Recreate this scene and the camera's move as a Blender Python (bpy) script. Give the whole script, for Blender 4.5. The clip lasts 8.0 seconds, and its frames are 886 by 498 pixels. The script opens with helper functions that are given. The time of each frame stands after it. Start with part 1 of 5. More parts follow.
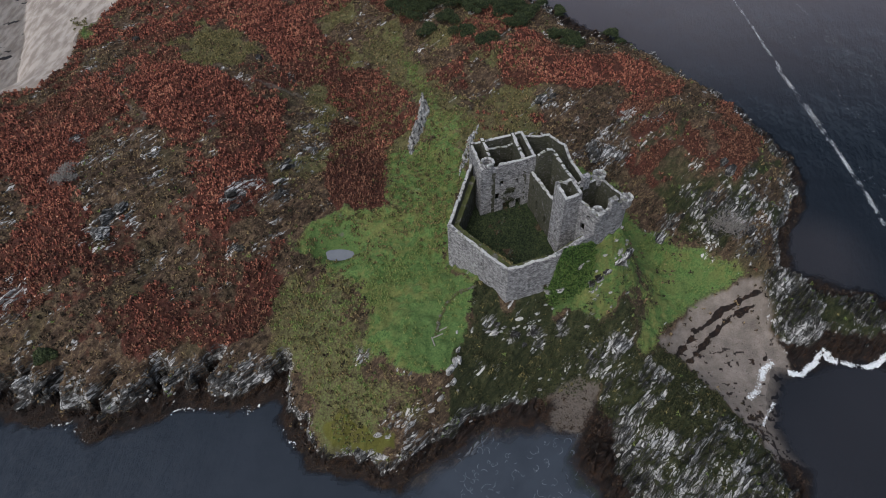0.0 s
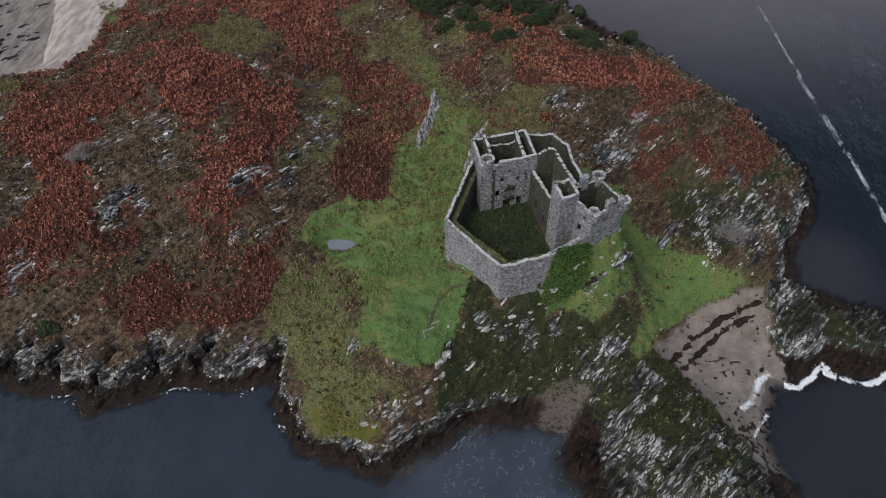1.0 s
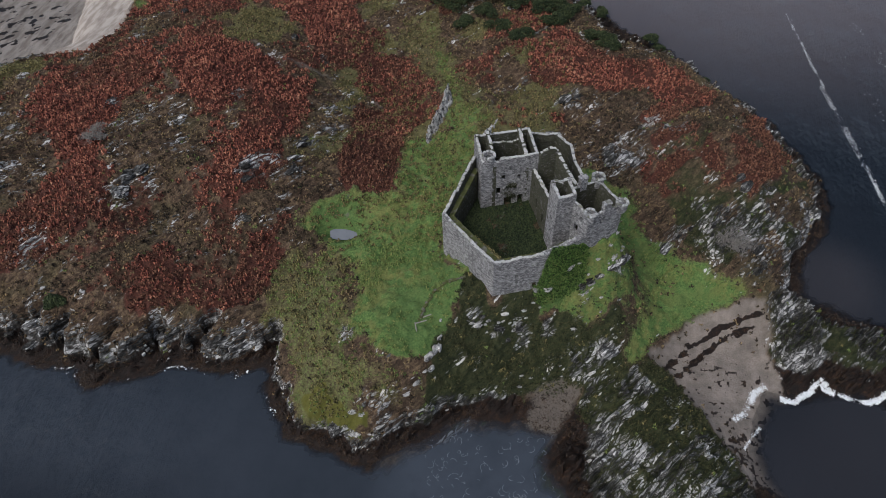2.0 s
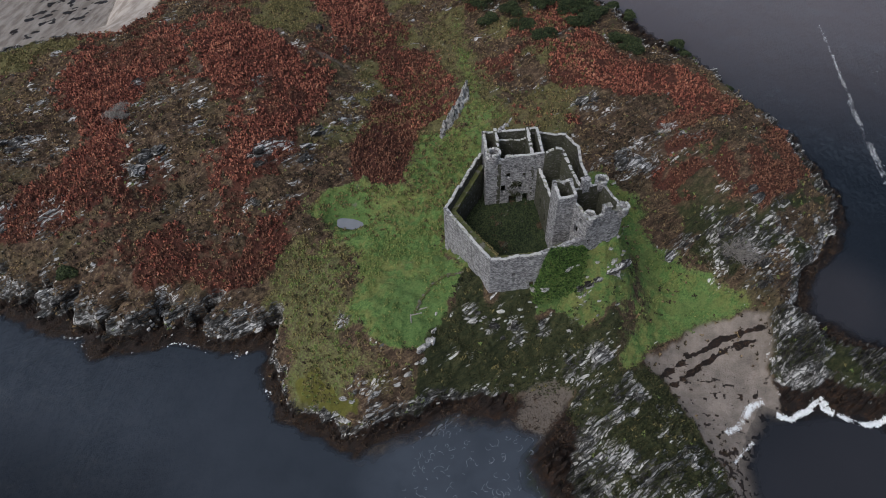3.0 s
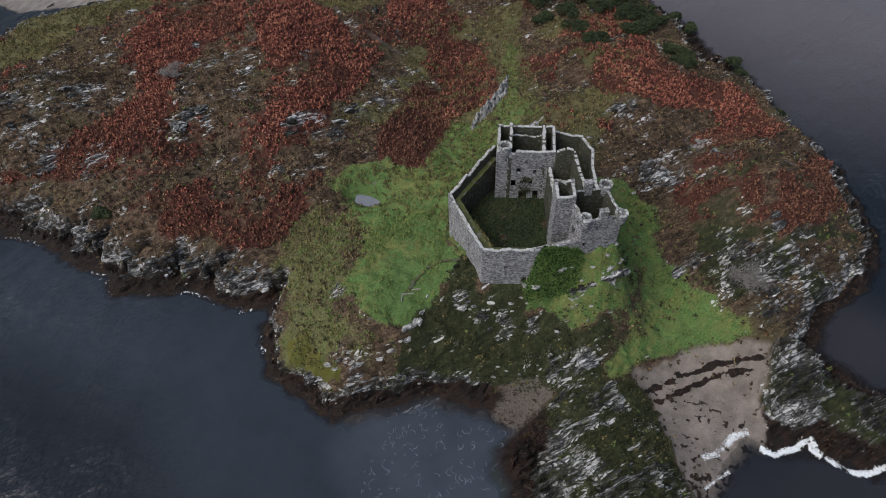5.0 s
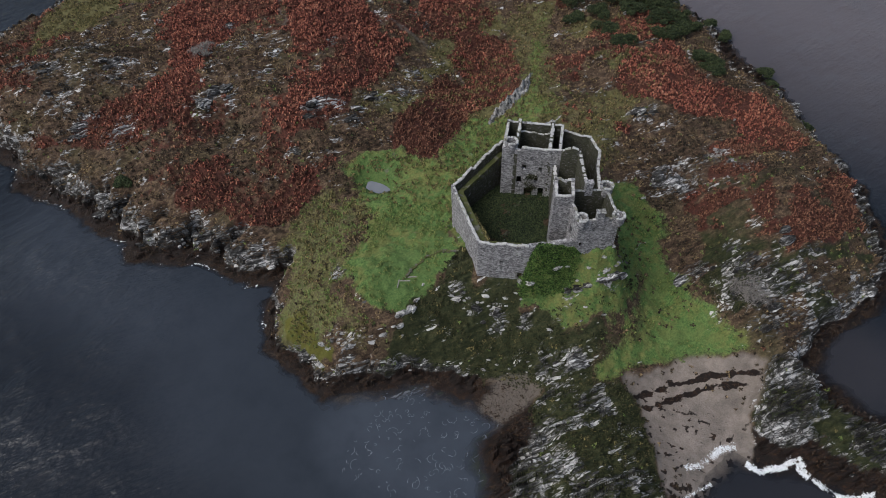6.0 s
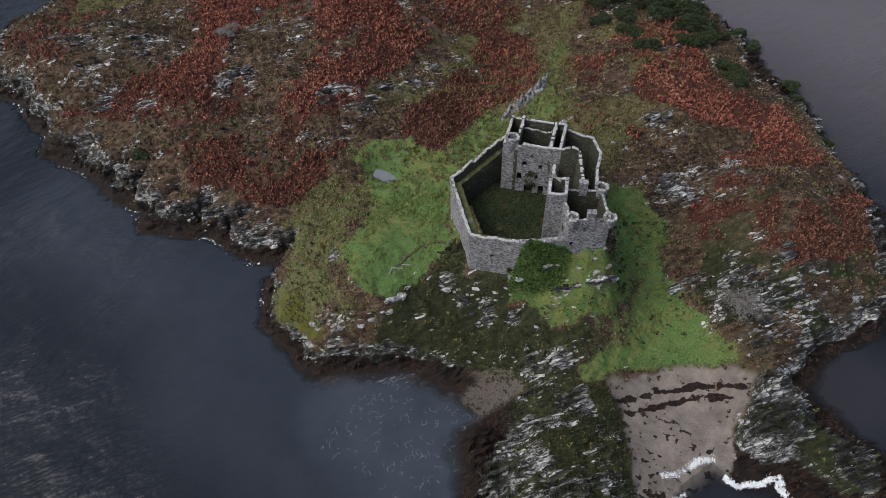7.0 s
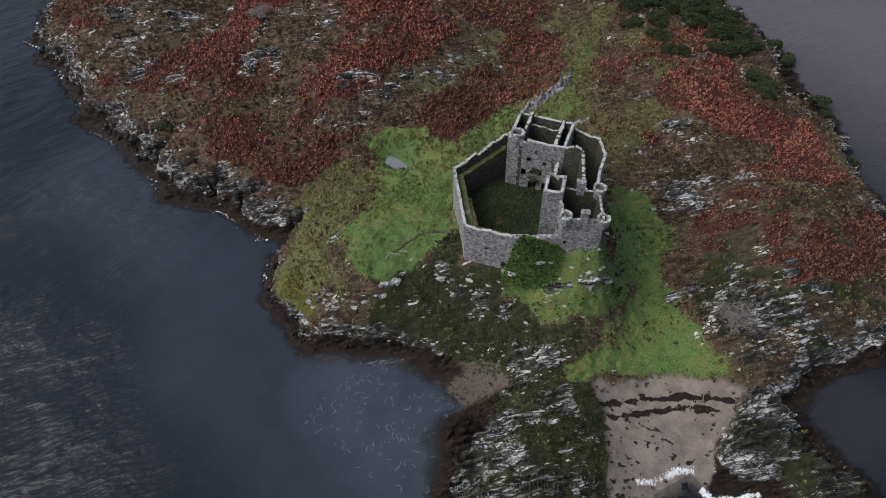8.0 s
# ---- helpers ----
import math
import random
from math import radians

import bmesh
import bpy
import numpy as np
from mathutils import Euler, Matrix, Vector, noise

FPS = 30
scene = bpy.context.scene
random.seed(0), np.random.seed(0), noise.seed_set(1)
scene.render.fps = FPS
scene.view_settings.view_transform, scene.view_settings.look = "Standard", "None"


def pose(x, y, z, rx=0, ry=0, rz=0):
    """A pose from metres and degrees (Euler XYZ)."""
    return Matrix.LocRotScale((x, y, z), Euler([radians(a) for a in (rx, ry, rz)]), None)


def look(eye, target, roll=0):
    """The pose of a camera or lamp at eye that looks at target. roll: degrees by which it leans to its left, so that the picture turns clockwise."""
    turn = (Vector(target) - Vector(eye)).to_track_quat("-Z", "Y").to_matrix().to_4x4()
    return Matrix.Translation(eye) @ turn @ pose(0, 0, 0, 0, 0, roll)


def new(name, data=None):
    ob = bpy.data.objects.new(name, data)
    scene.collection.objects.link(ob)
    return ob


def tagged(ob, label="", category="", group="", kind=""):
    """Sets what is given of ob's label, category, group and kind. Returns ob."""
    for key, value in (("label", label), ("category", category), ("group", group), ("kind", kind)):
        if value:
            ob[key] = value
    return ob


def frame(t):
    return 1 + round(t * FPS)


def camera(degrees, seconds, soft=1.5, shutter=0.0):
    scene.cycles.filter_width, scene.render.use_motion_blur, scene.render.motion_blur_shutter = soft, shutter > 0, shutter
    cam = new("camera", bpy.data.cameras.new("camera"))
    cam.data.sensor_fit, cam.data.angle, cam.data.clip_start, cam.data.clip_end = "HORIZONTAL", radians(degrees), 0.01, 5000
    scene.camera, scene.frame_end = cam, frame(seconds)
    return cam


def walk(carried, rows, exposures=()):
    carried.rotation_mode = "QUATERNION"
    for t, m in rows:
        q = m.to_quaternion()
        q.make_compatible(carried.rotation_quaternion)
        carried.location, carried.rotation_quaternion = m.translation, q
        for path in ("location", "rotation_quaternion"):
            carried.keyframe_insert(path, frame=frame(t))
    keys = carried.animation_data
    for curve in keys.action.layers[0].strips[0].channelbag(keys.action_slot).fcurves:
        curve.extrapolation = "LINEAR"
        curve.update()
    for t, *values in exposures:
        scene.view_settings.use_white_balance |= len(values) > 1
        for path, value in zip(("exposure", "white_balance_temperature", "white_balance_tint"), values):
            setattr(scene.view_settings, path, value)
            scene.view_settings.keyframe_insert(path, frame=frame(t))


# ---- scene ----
cam = camera(66.7, 8.0, 0.6)
PATH = [
    (0, (-0.214, -0.817, 116.016), (-0.268, 0.45, 114.47), -2.8),
    (0.5, (2.459, -1.161, 115.949), (2.37, 0.102, 114.401), -2.8),
    (1, (5.154, -1.468, 115.842), (5.024, -0.208, 114.294), -2.75),
    (1.5, (8.091, -1.728, 115.675), (7.92, -0.473, 114.127), -2.8),
    (3, (16.783, -1.813, 115.45), (16.479, -0.585, 113.901), -2.8),
    (3.5, (19.914, -1.622, 115.464), (19.562, -0.406, 113.915), -2.8),
    (4, (23.256, -1.503, 115.44), (22.856, -0.302, 113.891), -2.8),
    (4.5, (26.611, -1.366, 115.331), (26.161, -0.182, 113.783), -2.75),
    (6, (37.916, 0.482, 115.369), (37.307, 1.589, 113.818), -2.7),
    (6.5, (41.609, 1.487, 115.305), (40.954, 2.566, 113.754), -2.6),
    (7, (45.692, 2.704, 115.254), (44.992, 3.754, 113.703), -2.4),
    (7.5, (49.374, 4.082, 115.248), (48.626, 5.096, 113.695), -2.3),
    (8, (53.483, 5.902, 115.286), (52.688, 6.876, 113.73), -2.2),
]
walk(cam, [(t, look(eye, target, roll)) for t, eye, target, roll in PATH], [(0.0, -0.10, 6200, 9), (4.0, -0.07, 6250, 9), (8.0, 0.03, 6350, 10)])

# ---- light: a flat overcast day, a little brighter from the west ----
SUN_FROM = Vector((-0.34, -0.50, 0.80)).normalized()
world = bpy.data.worlds.new("overcast_sky")
world.use_nodes = True
scene.world = world
wt = world.node_tree
wt.nodes.clear()
w_out = wt.nodes.new("ShaderNodeOutputWorld")
w_bg = wt.nodes.new("ShaderNodeBackground")
w_sky = wt.nodes.new("ShaderNodeTexSky")
w_sky.sky_type = "NISHITA"
w_sky.sun_disc = False
w_sky.sun_elevation = math.asin(SUN_FROM.z)
w_sky.sun_rotation = math.atan2(SUN_FROM.x, SUN_FROM.y)
w_sky.dust_density = 4.0
w_grey = wt.nodes.new("ShaderNodeHueSaturation")
w_grey.inputs["Saturation"].default_value = 0.82
wt.links.new(w_sky.outputs[0], w_grey.inputs["Color"])
wt.links.new(w_grey.outputs[0], w_bg.inputs[0])
wt.links.new(w_bg.outputs[0], w_out.inputs[0])
w_bg.inputs[1].default_value = 0.138
sun = new("sun", bpy.data.lights.new("sun", "SUN"))
sun.data.energy, sun.data.angle, sun.data.color = 1.45, radians(40), (1.0, 0.995, 0.98)
sun.matrix_world = look(SUN_FROM * 300, (0, 0, 0))
scene.view_settings.exposure = 0.0


# ---- numpy helpers ----
def lattice(ix, iy, seed):
    h = (ix.astype(np.int64) * 374761393 + iy.astype(np.int64) * 668265263 + seed * 974634777) & 0xFFFFFFFF
    h = ((h ^ (h >> 13)) * 1274126177) & 0xFFFFFFFF
    return ((h ^ (h >> 16)) & 0xFFFF) / 65535.0


def vnoise(x, y, seed=0):
    """Smooth value noise in -1 .. 1."""
    ix, iy = np.floor(x), np.floor(y)
    fx, fy = x - ix, y - iy
    fx, fy = fx * fx * fx * (fx * (6 * fx - 15) + 10), fy * fy * fy * (fy * (6 * fy - 15) + 10)
    a, b = lattice(ix, iy, seed), lattice(ix + 1, iy, seed)
    c, d = lattice(ix, iy + 1, seed), lattice(ix + 1, iy + 1, seed)
    return 2 * (a + (b - a) * fx + (c - a) * fy + (a - b - c + d) * fx * fy) - 1


def fbm(x, y, size, octaves=4, seed=0, gain=0.5):
    total, amp, norm = 0.0, 1.0, 0.0
    for k in range(octaves):
        f = 2.03 ** k / size
        total = total + amp * vnoise(x * f + 17.3 * k, y * f - 9.1 * k, seed + k)
        norm += amp
        amp *= gain
    return total / norm


def smooth(a, b, x):
    t = np.clip((x - a) / (b - a), 0, 1)
    return t * t * (3 - 2 * t)


def signed_distance(x, y, poly):
    """Distance to the outline, positive inside."""
    pts = np.array(poly, float)
    d2 = np.full(x.shape, 1e18)
    inside = np.zeros(x.shape, bool)
    for (ax, ay), (bx, by) in zip(pts, np.roll(pts, -1, 0)):
        ex, ey = bx - ax, by - ay
        t = np.clip(((x - ax) * ex + (y - ay) * ey) / (ex * ex + ey * ey), 0, 1)
        d2 = np.minimum(d2, (x - ax - ex * t) ** 2 + (y - ay - ey * t) ** 2)
        if ey:
            inside ^= ((ay > y) != (by > y)) & (x < ex * (y - ay) / ey + ax)
    return np.where(inside, 1, -1) * np.sqrt(d2)


def patch_distance(x, y, poly, reach=12.0):
    """The same near the outline, and -reach far outside it."""
    pts = np.array(poly, float)
    near = (x > pts[:, 0].min() - reach) & (x < pts[:, 0].max() + reach) & (y > pts[:, 1].min() - reach) & (y < pts[:, 1].max() + reach)
    out = np.full(x.shape, -reach)
    out[near] = signed_distance(x[near], y[near], poly)
    return out


def hummocks(x, y, size, seed):
    """Distance to the nearest of many scattered points, in steps of size."""
    x, y = x / size, y / size
    ix, iy = np.floor(x), np.floor(y)
    best = np.full(x.shape, 9.0)
    for i in (-1, 0, 1):
        for j in (-1, 0, 1):
            px, py = ix + i + lattice(ix + i, iy + j, seed), iy + j + lattice(ix + i, iy + j, seed + 1)
            best = np.minimum(best, (x - px) ** 2 + (y - py) ** 2)
    return np.sqrt(best)


def line_distance(x, y, pts):
    d2 = np.full(x.shape, 1e18)
    for (ax, ay), (bx, by) in zip(pts, pts[1:]):
        ex, ey = bx - ax, by - ay
        t = np.clip(((x - ax) * ex + (y - ay) * ey) / (ex * ex + ey * ey), 0, 1)
        d2 = np.minimum(d2, (x - ax - ex * t) ** 2 + (y - ay - ey * t) ** 2)
    return np.sqrt(d2)


def mesh_from(name, verts, faces, smooth_shade=False):
    """A mesh from arrays: verts (n, 3), faces (m, 3 or 4)."""
    me = bpy.data.meshes.new(name)
    n, (m, k) = len(verts), faces.shape
    me.vertices.add(n)
    me.vertices.foreach_set("co", np.ascontiguousarray(verts, np.float32).ravel())
    me.loops.add(m * k)
    me.loops.foreach_set("vertex_index", np.ascontiguousarray(faces, np.int32).ravel())
    me.polygons.add(m)
    me.polygons.foreach_set("loop_start", np.arange(0, m * k, k, dtype=np.int32))
    me.update(calc_edges=True)
    me.polygons.foreach_set("use_smooth", np.full(m, smooth_shade))
    return me


def point_colours(me, name, channels):
    data = np.ones((len(me.vertices), 4), np.float32)
    for i, c in enumerate(channels):
        data[:, i] = c
    me.attributes.new(name, "FLOAT_COLOR", "POINT").data.foreach_set("color", data.ravel())


# ---- materials ----
class Nodes:
    """A few words for building node trees."""

    def __init__(self, name):
        self.mat = bpy.data.materials.new(name)
        self.mat.use_nodes = True
        self.tree = self.mat.node_tree
        self.shader = self.tree.nodes["Principled BSDF"]
        self.coord = self.tree.nodes.new("ShaderNodeNewGeometry").outputs["Position"]

    def link(self, a, b):
        self.tree.links.new(a, b)

    def put(self, socket, value):
        if hasattr(value, "is_linked"):
            self.link(value, socket)
        elif isinstance(value, tuple) and len(value) == 3:
            socket.default_value = (*value, 1)
        else:
            socket.default_value = value

    def noise(self, scale, detail=4, rough=0.55, vector=None, out=0):
        n = self.tree.nodes.new("ShaderNodeTexNoise")
        n.inputs["Scale"].default_value, n.inputs["Detail"].default_value, n.inputs["Roughness"].default_value = scale, detail, rough
        self.link(vector or self.coord, n.inputs["Vector"])
        return n.outputs[out]

    def cells(self, scale, feature="F1", vector=None, out="Distance"):
        n = self.tree.nodes.new("ShaderNodeTexVoronoi")
        n.feature = feature
        n.inputs["Scale"].default_value = scale
        self.link(vector or self.coord, n.inputs["Vector"])
        return n.outputs[out]

    def stretched(self, scale, rot=(0, 0, 0), vector=None):
        n = self.tree.nodes.new("ShaderNodeMapping")
        n.vector_type = "TEXTURE"
        n.inputs["Scale"].default_value = [1 / s for s in scale]
        n.inputs["Rotation"].default_value = [-a for a in rot]
        self.link(vector or self.coord, n.inputs["Vector"])
        return n.outputs[0]

    def math(self, op, a, b=0.0, clamp=False):
        n = self.tree.nodes.new("ShaderNodeMath")
        n.operation, n.use_clamp = op, clamp
        self.put(n.inputs[0], a)
        self.put(n.inputs[1], b)
        return n.outputs[0]

    def step(self, x, a, b, lo=0.0, hi=1.0):
        n = self.tree.nodes.new("ShaderNodeMapRange")
        n.interpolation_type = "SMOOTHSTEP"
        self.put(n.inputs[0], x)
        for i, v in enumerate((a, b, lo, hi)):
            n.inputs[i + 1].default_value = v
        return n.outputs[0]

    def mix(self, fac, a, b):
        n = self.tree.nodes.new("ShaderNodeMix")
        n.data_type = "RGBA"
        self.put(n.inputs[0], fac)
        self.put(n.inputs[6], a)
        self.put(n.inputs[7], b)
        return n.outputs[2]

    def times(self, colour, fac):
        n = self.tree.nodes.new("ShaderNodeHueSaturation")
        self.put(n.inputs["Value"], fac)
        self.put(n.inputs["Color"], colour)
        return n.outputs[0]

    def ramp(self, x, *stops):
        n = self.tree.nodes.new("ShaderNodeValToRGB")
        self.put(n.inputs[0], x)
        e = n.color_ramp.elements
        while len(e) < len(stops):
            e.new(0.5)
        for el, (p, c) in zip(e, stops):
            el.position, el.color = p, (*c, 1)
        return n.outputs[0]

    def island(self):
        return self.tree.nodes.new("ShaderNodeNewGeometry").outputs["Random Per Island"]

    def each(self):
        return self.tree.nodes.new("ShaderNodeObjectInfo").outputs["Random"]

    def cover(self, name):
        a = self.tree.nodes.new("ShaderNodeAttribute")
        a.attribute_name = name
        s = self.tree.nodes.new("ShaderNodeSeparateColor")
        self.link(a.outputs["Color"], s.inputs[0])
        return s.outputs[0], s.outputs[1], s.outputs[2], a.outputs["Alpha"]

    def bump(self, height, strength, distance):
        n = self.tree.nodes.new("ShaderNodeBump")
        n.inputs["Strength"].default_value, n.inputs["Distance"].default_value = strength, distance
        self.put(n.inputs["Height"], height)
        self.link(n.outputs[0], self.shader.inputs["Normal"])

    def finish(self, colour, rough=0.9, spec=0.3):
        self.put(self.shader.inputs["Base Color"], colour)
        self.put(self.shader.inputs["Roughness"], rough)
        self.put(self.shader.inputs["Specular IOR Level"], spec)
        return self.mat


STRIKE = radians(48)  # the direction in which the rock beds run, from the x axis


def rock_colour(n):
    """Bedded schist: slabs of different grey, with lichen, and the shade of the cracks between them put into the
    colour. Also the slabs' pattern, by which rock shows through.
    """
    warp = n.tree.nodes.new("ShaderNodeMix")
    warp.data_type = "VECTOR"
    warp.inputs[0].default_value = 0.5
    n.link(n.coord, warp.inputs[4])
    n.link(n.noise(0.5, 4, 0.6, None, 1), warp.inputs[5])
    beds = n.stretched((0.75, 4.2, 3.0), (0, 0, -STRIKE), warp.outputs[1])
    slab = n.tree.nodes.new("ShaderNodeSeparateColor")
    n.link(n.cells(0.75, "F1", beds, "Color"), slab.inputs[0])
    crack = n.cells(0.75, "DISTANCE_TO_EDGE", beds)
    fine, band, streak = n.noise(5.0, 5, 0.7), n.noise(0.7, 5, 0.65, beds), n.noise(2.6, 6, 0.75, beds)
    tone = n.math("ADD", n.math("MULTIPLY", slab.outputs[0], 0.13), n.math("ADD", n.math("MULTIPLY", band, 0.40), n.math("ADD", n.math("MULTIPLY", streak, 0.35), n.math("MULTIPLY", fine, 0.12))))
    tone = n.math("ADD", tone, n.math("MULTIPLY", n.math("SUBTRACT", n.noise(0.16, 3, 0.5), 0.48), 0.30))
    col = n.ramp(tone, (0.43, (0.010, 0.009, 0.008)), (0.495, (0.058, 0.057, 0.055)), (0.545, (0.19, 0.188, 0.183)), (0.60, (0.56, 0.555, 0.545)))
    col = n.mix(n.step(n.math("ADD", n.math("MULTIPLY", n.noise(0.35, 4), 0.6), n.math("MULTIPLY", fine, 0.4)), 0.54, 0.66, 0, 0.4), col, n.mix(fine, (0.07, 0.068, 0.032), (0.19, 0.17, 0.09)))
    # crack shade painted in: slab edges fade to near black
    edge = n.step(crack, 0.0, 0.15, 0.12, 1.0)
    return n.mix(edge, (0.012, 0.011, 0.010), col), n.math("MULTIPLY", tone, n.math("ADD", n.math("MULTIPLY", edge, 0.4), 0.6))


def ground_material():
    n = Nodes("island_ground")
    grass, bracken, rock, sand = n.cover("cover_a")
    moss, olive, wet, path = n.cover("cover_b")
    shade_growth, mown, brown, _ = n.cover("cover_c")
    big, mid, fine, speck = n.noise(0.09, 5), n.noise(0.6, 5, 0.6), n.noise(2.6, 6, 0.7), n.noise(9, 4, 0.7)
    drift = n.noise(0.8, 5, 0.65, n.stretched((0.45, 1.6, 1.0), (0, 0, -STRIKE)))
    heath = n.ramp(n.math("ADD", n.math("MULTIPLY", drift, 0.5), n.math("MULTIPLY", fine, 0.5)), (0.36, (0.014, 0.010, 0.008)), (0.5, (0.074, 0.048, 0.031)), (0.62, (0.19, 0.135, 0.082)))
    heath = n.mix(n.step(big, 0.5, 0.7, 0, 0.6), heath, n.mix(fine, (0.030, 0.030, 0.015), (0.125, 0.11, 0.052)))
    col = n.mix(n.step(n.math("ADD", olive, n.math("MULTIPLY", n.math("SUBTRACT", fine, 0.5), 0.8)), 0.35, 0.65), heath,
                n.ramp(n.math("ADD", n.math("MULTIPLY", fine, 0.6), n.math("MULTIPLY", speck, 0.4)), (0.3, (0.045, 0.042, 0.018)), (0.5, (0.12, 0.112, 0.048)), (0.7, (0.21, 0.185, 0.085))))
    red = n.ramp(n.math("ADD", n.math("MULTIPLY", fine, 0.55), n.math("MULTIPLY", speck, 0.45)), (0.36, (0.022, 0.010, 0.007)), (0.52, (0.085, 0.032, 0.022)), (0.68, (0.19, 0.072, 0.048)))
    col = n.mix(n.step(n.math("ADD", bracken, n.math("MULTIPLY", n.math("SUBTRACT", mid, 0.5), 0.7)), 0.35, 0.6), col, red)
    lawn = n.ramp(n.math("ADD", n.math("MULTIPLY", fine, 0.5), n.math("MULTIPLY", speck, 0.5)), (0.36, (0.020, 0.040, 0.012)), (0.5, (0.090, 0.160, 0.044)), (0.64, (0.20, 0.28, 0.088)))
    lawn = n.mix(n.step(n.math("ADD", n.math("MULTIPLY", mid, 0.6), n.math("MULTIPLY", big, 0.4)), 0.45, 0.58, 0, 0.7), lawn, n.mix(fine, (0.065, 0.070, 0.020), (0.28, 0.265, 0.090)))
    col = n.mix(n.step(n.math("ADD", grass, n.math("MULTIPLY", n.math("SUBTRACT", fine, 0.5), 0.5)), 0.35, 0.6), col, lawn)
    short = n.ramp(n.math("ADD", n.math("MULTIPLY", fine, 0.6), n.math("MULTIPLY", speck, 0.4)), (0.34, (0.036, 0.070, 0.020)), (0.5, (0.084, 0.145, 0.043)), (0.66, (0.14, 0.20, 0.064)))
    col = n.mix(n.step(n.math("ADD", mown, n.math("MULTIPLY", n.math("SUBTRACT", mid, 0.5), 0.7)), 0.3, 0.85, 0, 0.85), col, short)
    rank = n.ramp(n.math("ADD", n.math("MULTIPLY", fine, 0.5), n.math("MULTIPLY", drift, 0.5)), (0.36, (0.010, 0.013, 0.006)), (0.5, (0.030, 0.036, 0.014)), (0.64, (0.070, 0.066, 0.030)))
    col = n.mix(n.step(n.math("ADD", shade_growth, n.math("MULTIPLY", n.math("SUBTRACT", mid, 0.5), 0.5)), 0.35, 0.6), col, rank)
    col = n.mix(n.step(n.math("ADD", moss, n.math("MULTIPLY", n.math("SUBTRACT", mid, 0.5), 0.8)), 0.4, 0.65), col, n.mix(fine, (0.045, 0.05, 0.012), (0.17, 0.16, 0.034)))
    col = n.mix(n.step(n.math("ADD", path, n.math("MULTIPLY", n.math("SUBTRACT", fine, 0.5), 0.6)), 0.4, 0.75, 0, 0.85), col, n.mix(speck, (0.075, 0.062, 0.052), (0.20, 0.175, 0.15)))
    shingle = n.mix(n.step(n.cells(2.2), 0.1, 0.5), (0.16, 0.135, 0.115), (0.27, 0.235, 0.205))
    shore = n.mix(n.step(n.math("ADD", n.math("MULTIPLY", speck, 0.5), n.math("MULTIPLY", mid, 0.5)), 0.4, 0.6), (0.180, 0.153, 0.132), (0.272, 0.232, 0.200))
    shore = n.mix(n.step(speck, 0.45, 0.62, 0, 0.45), shore, shingle)
    shore = n.times(shore, n.step(n.noise(0.22, 4, 0.6), 0.3, 0.7, 0.8, 1.12))
    # bright spit sand, with the sky's reflection on wet flats painted in
    pale = n.mix(n.step(n.noise(0.5, 5, 0.6, n.stretched((1.0, 0.3, 1.0))), 0.35, 0.65), (0.30, 0.252, 0.212), (0.50, 0.44, 0.385))
    col = n.mix(n.step(sand, 0.2, 0.5), col, n.mix(n.step(sand, 0.78, 0.95), shore, pale))
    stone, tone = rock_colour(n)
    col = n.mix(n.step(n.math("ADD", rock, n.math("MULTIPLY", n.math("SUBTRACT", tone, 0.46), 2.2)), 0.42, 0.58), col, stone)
    weed = n.ramp(n.math("ADD", n.math("MULTIPLY", fine, 0.5), n.math("MULTIPLY", mid, 0.5)), (0.36, (0.005, 0.004, 0.003)), (0.52, (0.014, 0.008, 0.006)), (0.66, (0.050, 0.024, 0.010)))
    wetness = n.step(n.math("ADD", wet, n.math("MULTIPLY", n.math("SUBTRACT", fine, 0.5), 0.9)), 0.35, 0.65)
    col = n.mix(wetness, col, weed)
    n.bump(n.math("ADD", n.math("MULTIPLY", fine, 0.6), n.math("MULTIPLY", speck, 0.4)), 0.9, 0.45)
    return n.finish(col, n.step(wetness, 0, 1, 0.93, 0.6), 0.25)


def rock_material(name="grey_schist", pale=0.0):
    n = Nodes(name)
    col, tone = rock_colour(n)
    if pale:
        bare = n.noise(1.1, 6, 0.7)
        col = n.mix(n.step(bare, 0.36, 0.58, 0, pale), col, n.mix(n.noise(6, 5, 0.7), (0.22, 0.215, 0.205), (0.66, 0.65, 0.63)))
    n.bump(tone, 1.0, 0.25)
    return n.finish(n.times(col, n.step(n.each(), 0, 1, 0.8, 1.25)), 0.85, 0.3)


def stone_material():
    """Loose stones and slabs, some bleached by lichen and some dark."""
    n = Nodes("broken_schist")
    tone = n.math("ADD", n.math("MULTIPLY", n.island(), 0.6), n.math("MULTIPLY", n.noise(4.0, 4, 0.7), 0.4))
    col = n.ramp(tone, (0.25, (0.03, 0.029, 0.028)), (0.5, (0.12, 0.118, 0.112)), (0.66, (0.30, 0.295, 0.285)), (0.82, (0.60, 0.59, 0.575)))
    n.bump(n.noise(7.0, 4, 0.7), 0.8, 0.08)
    return n.finish(col, 0.9, 0.25)


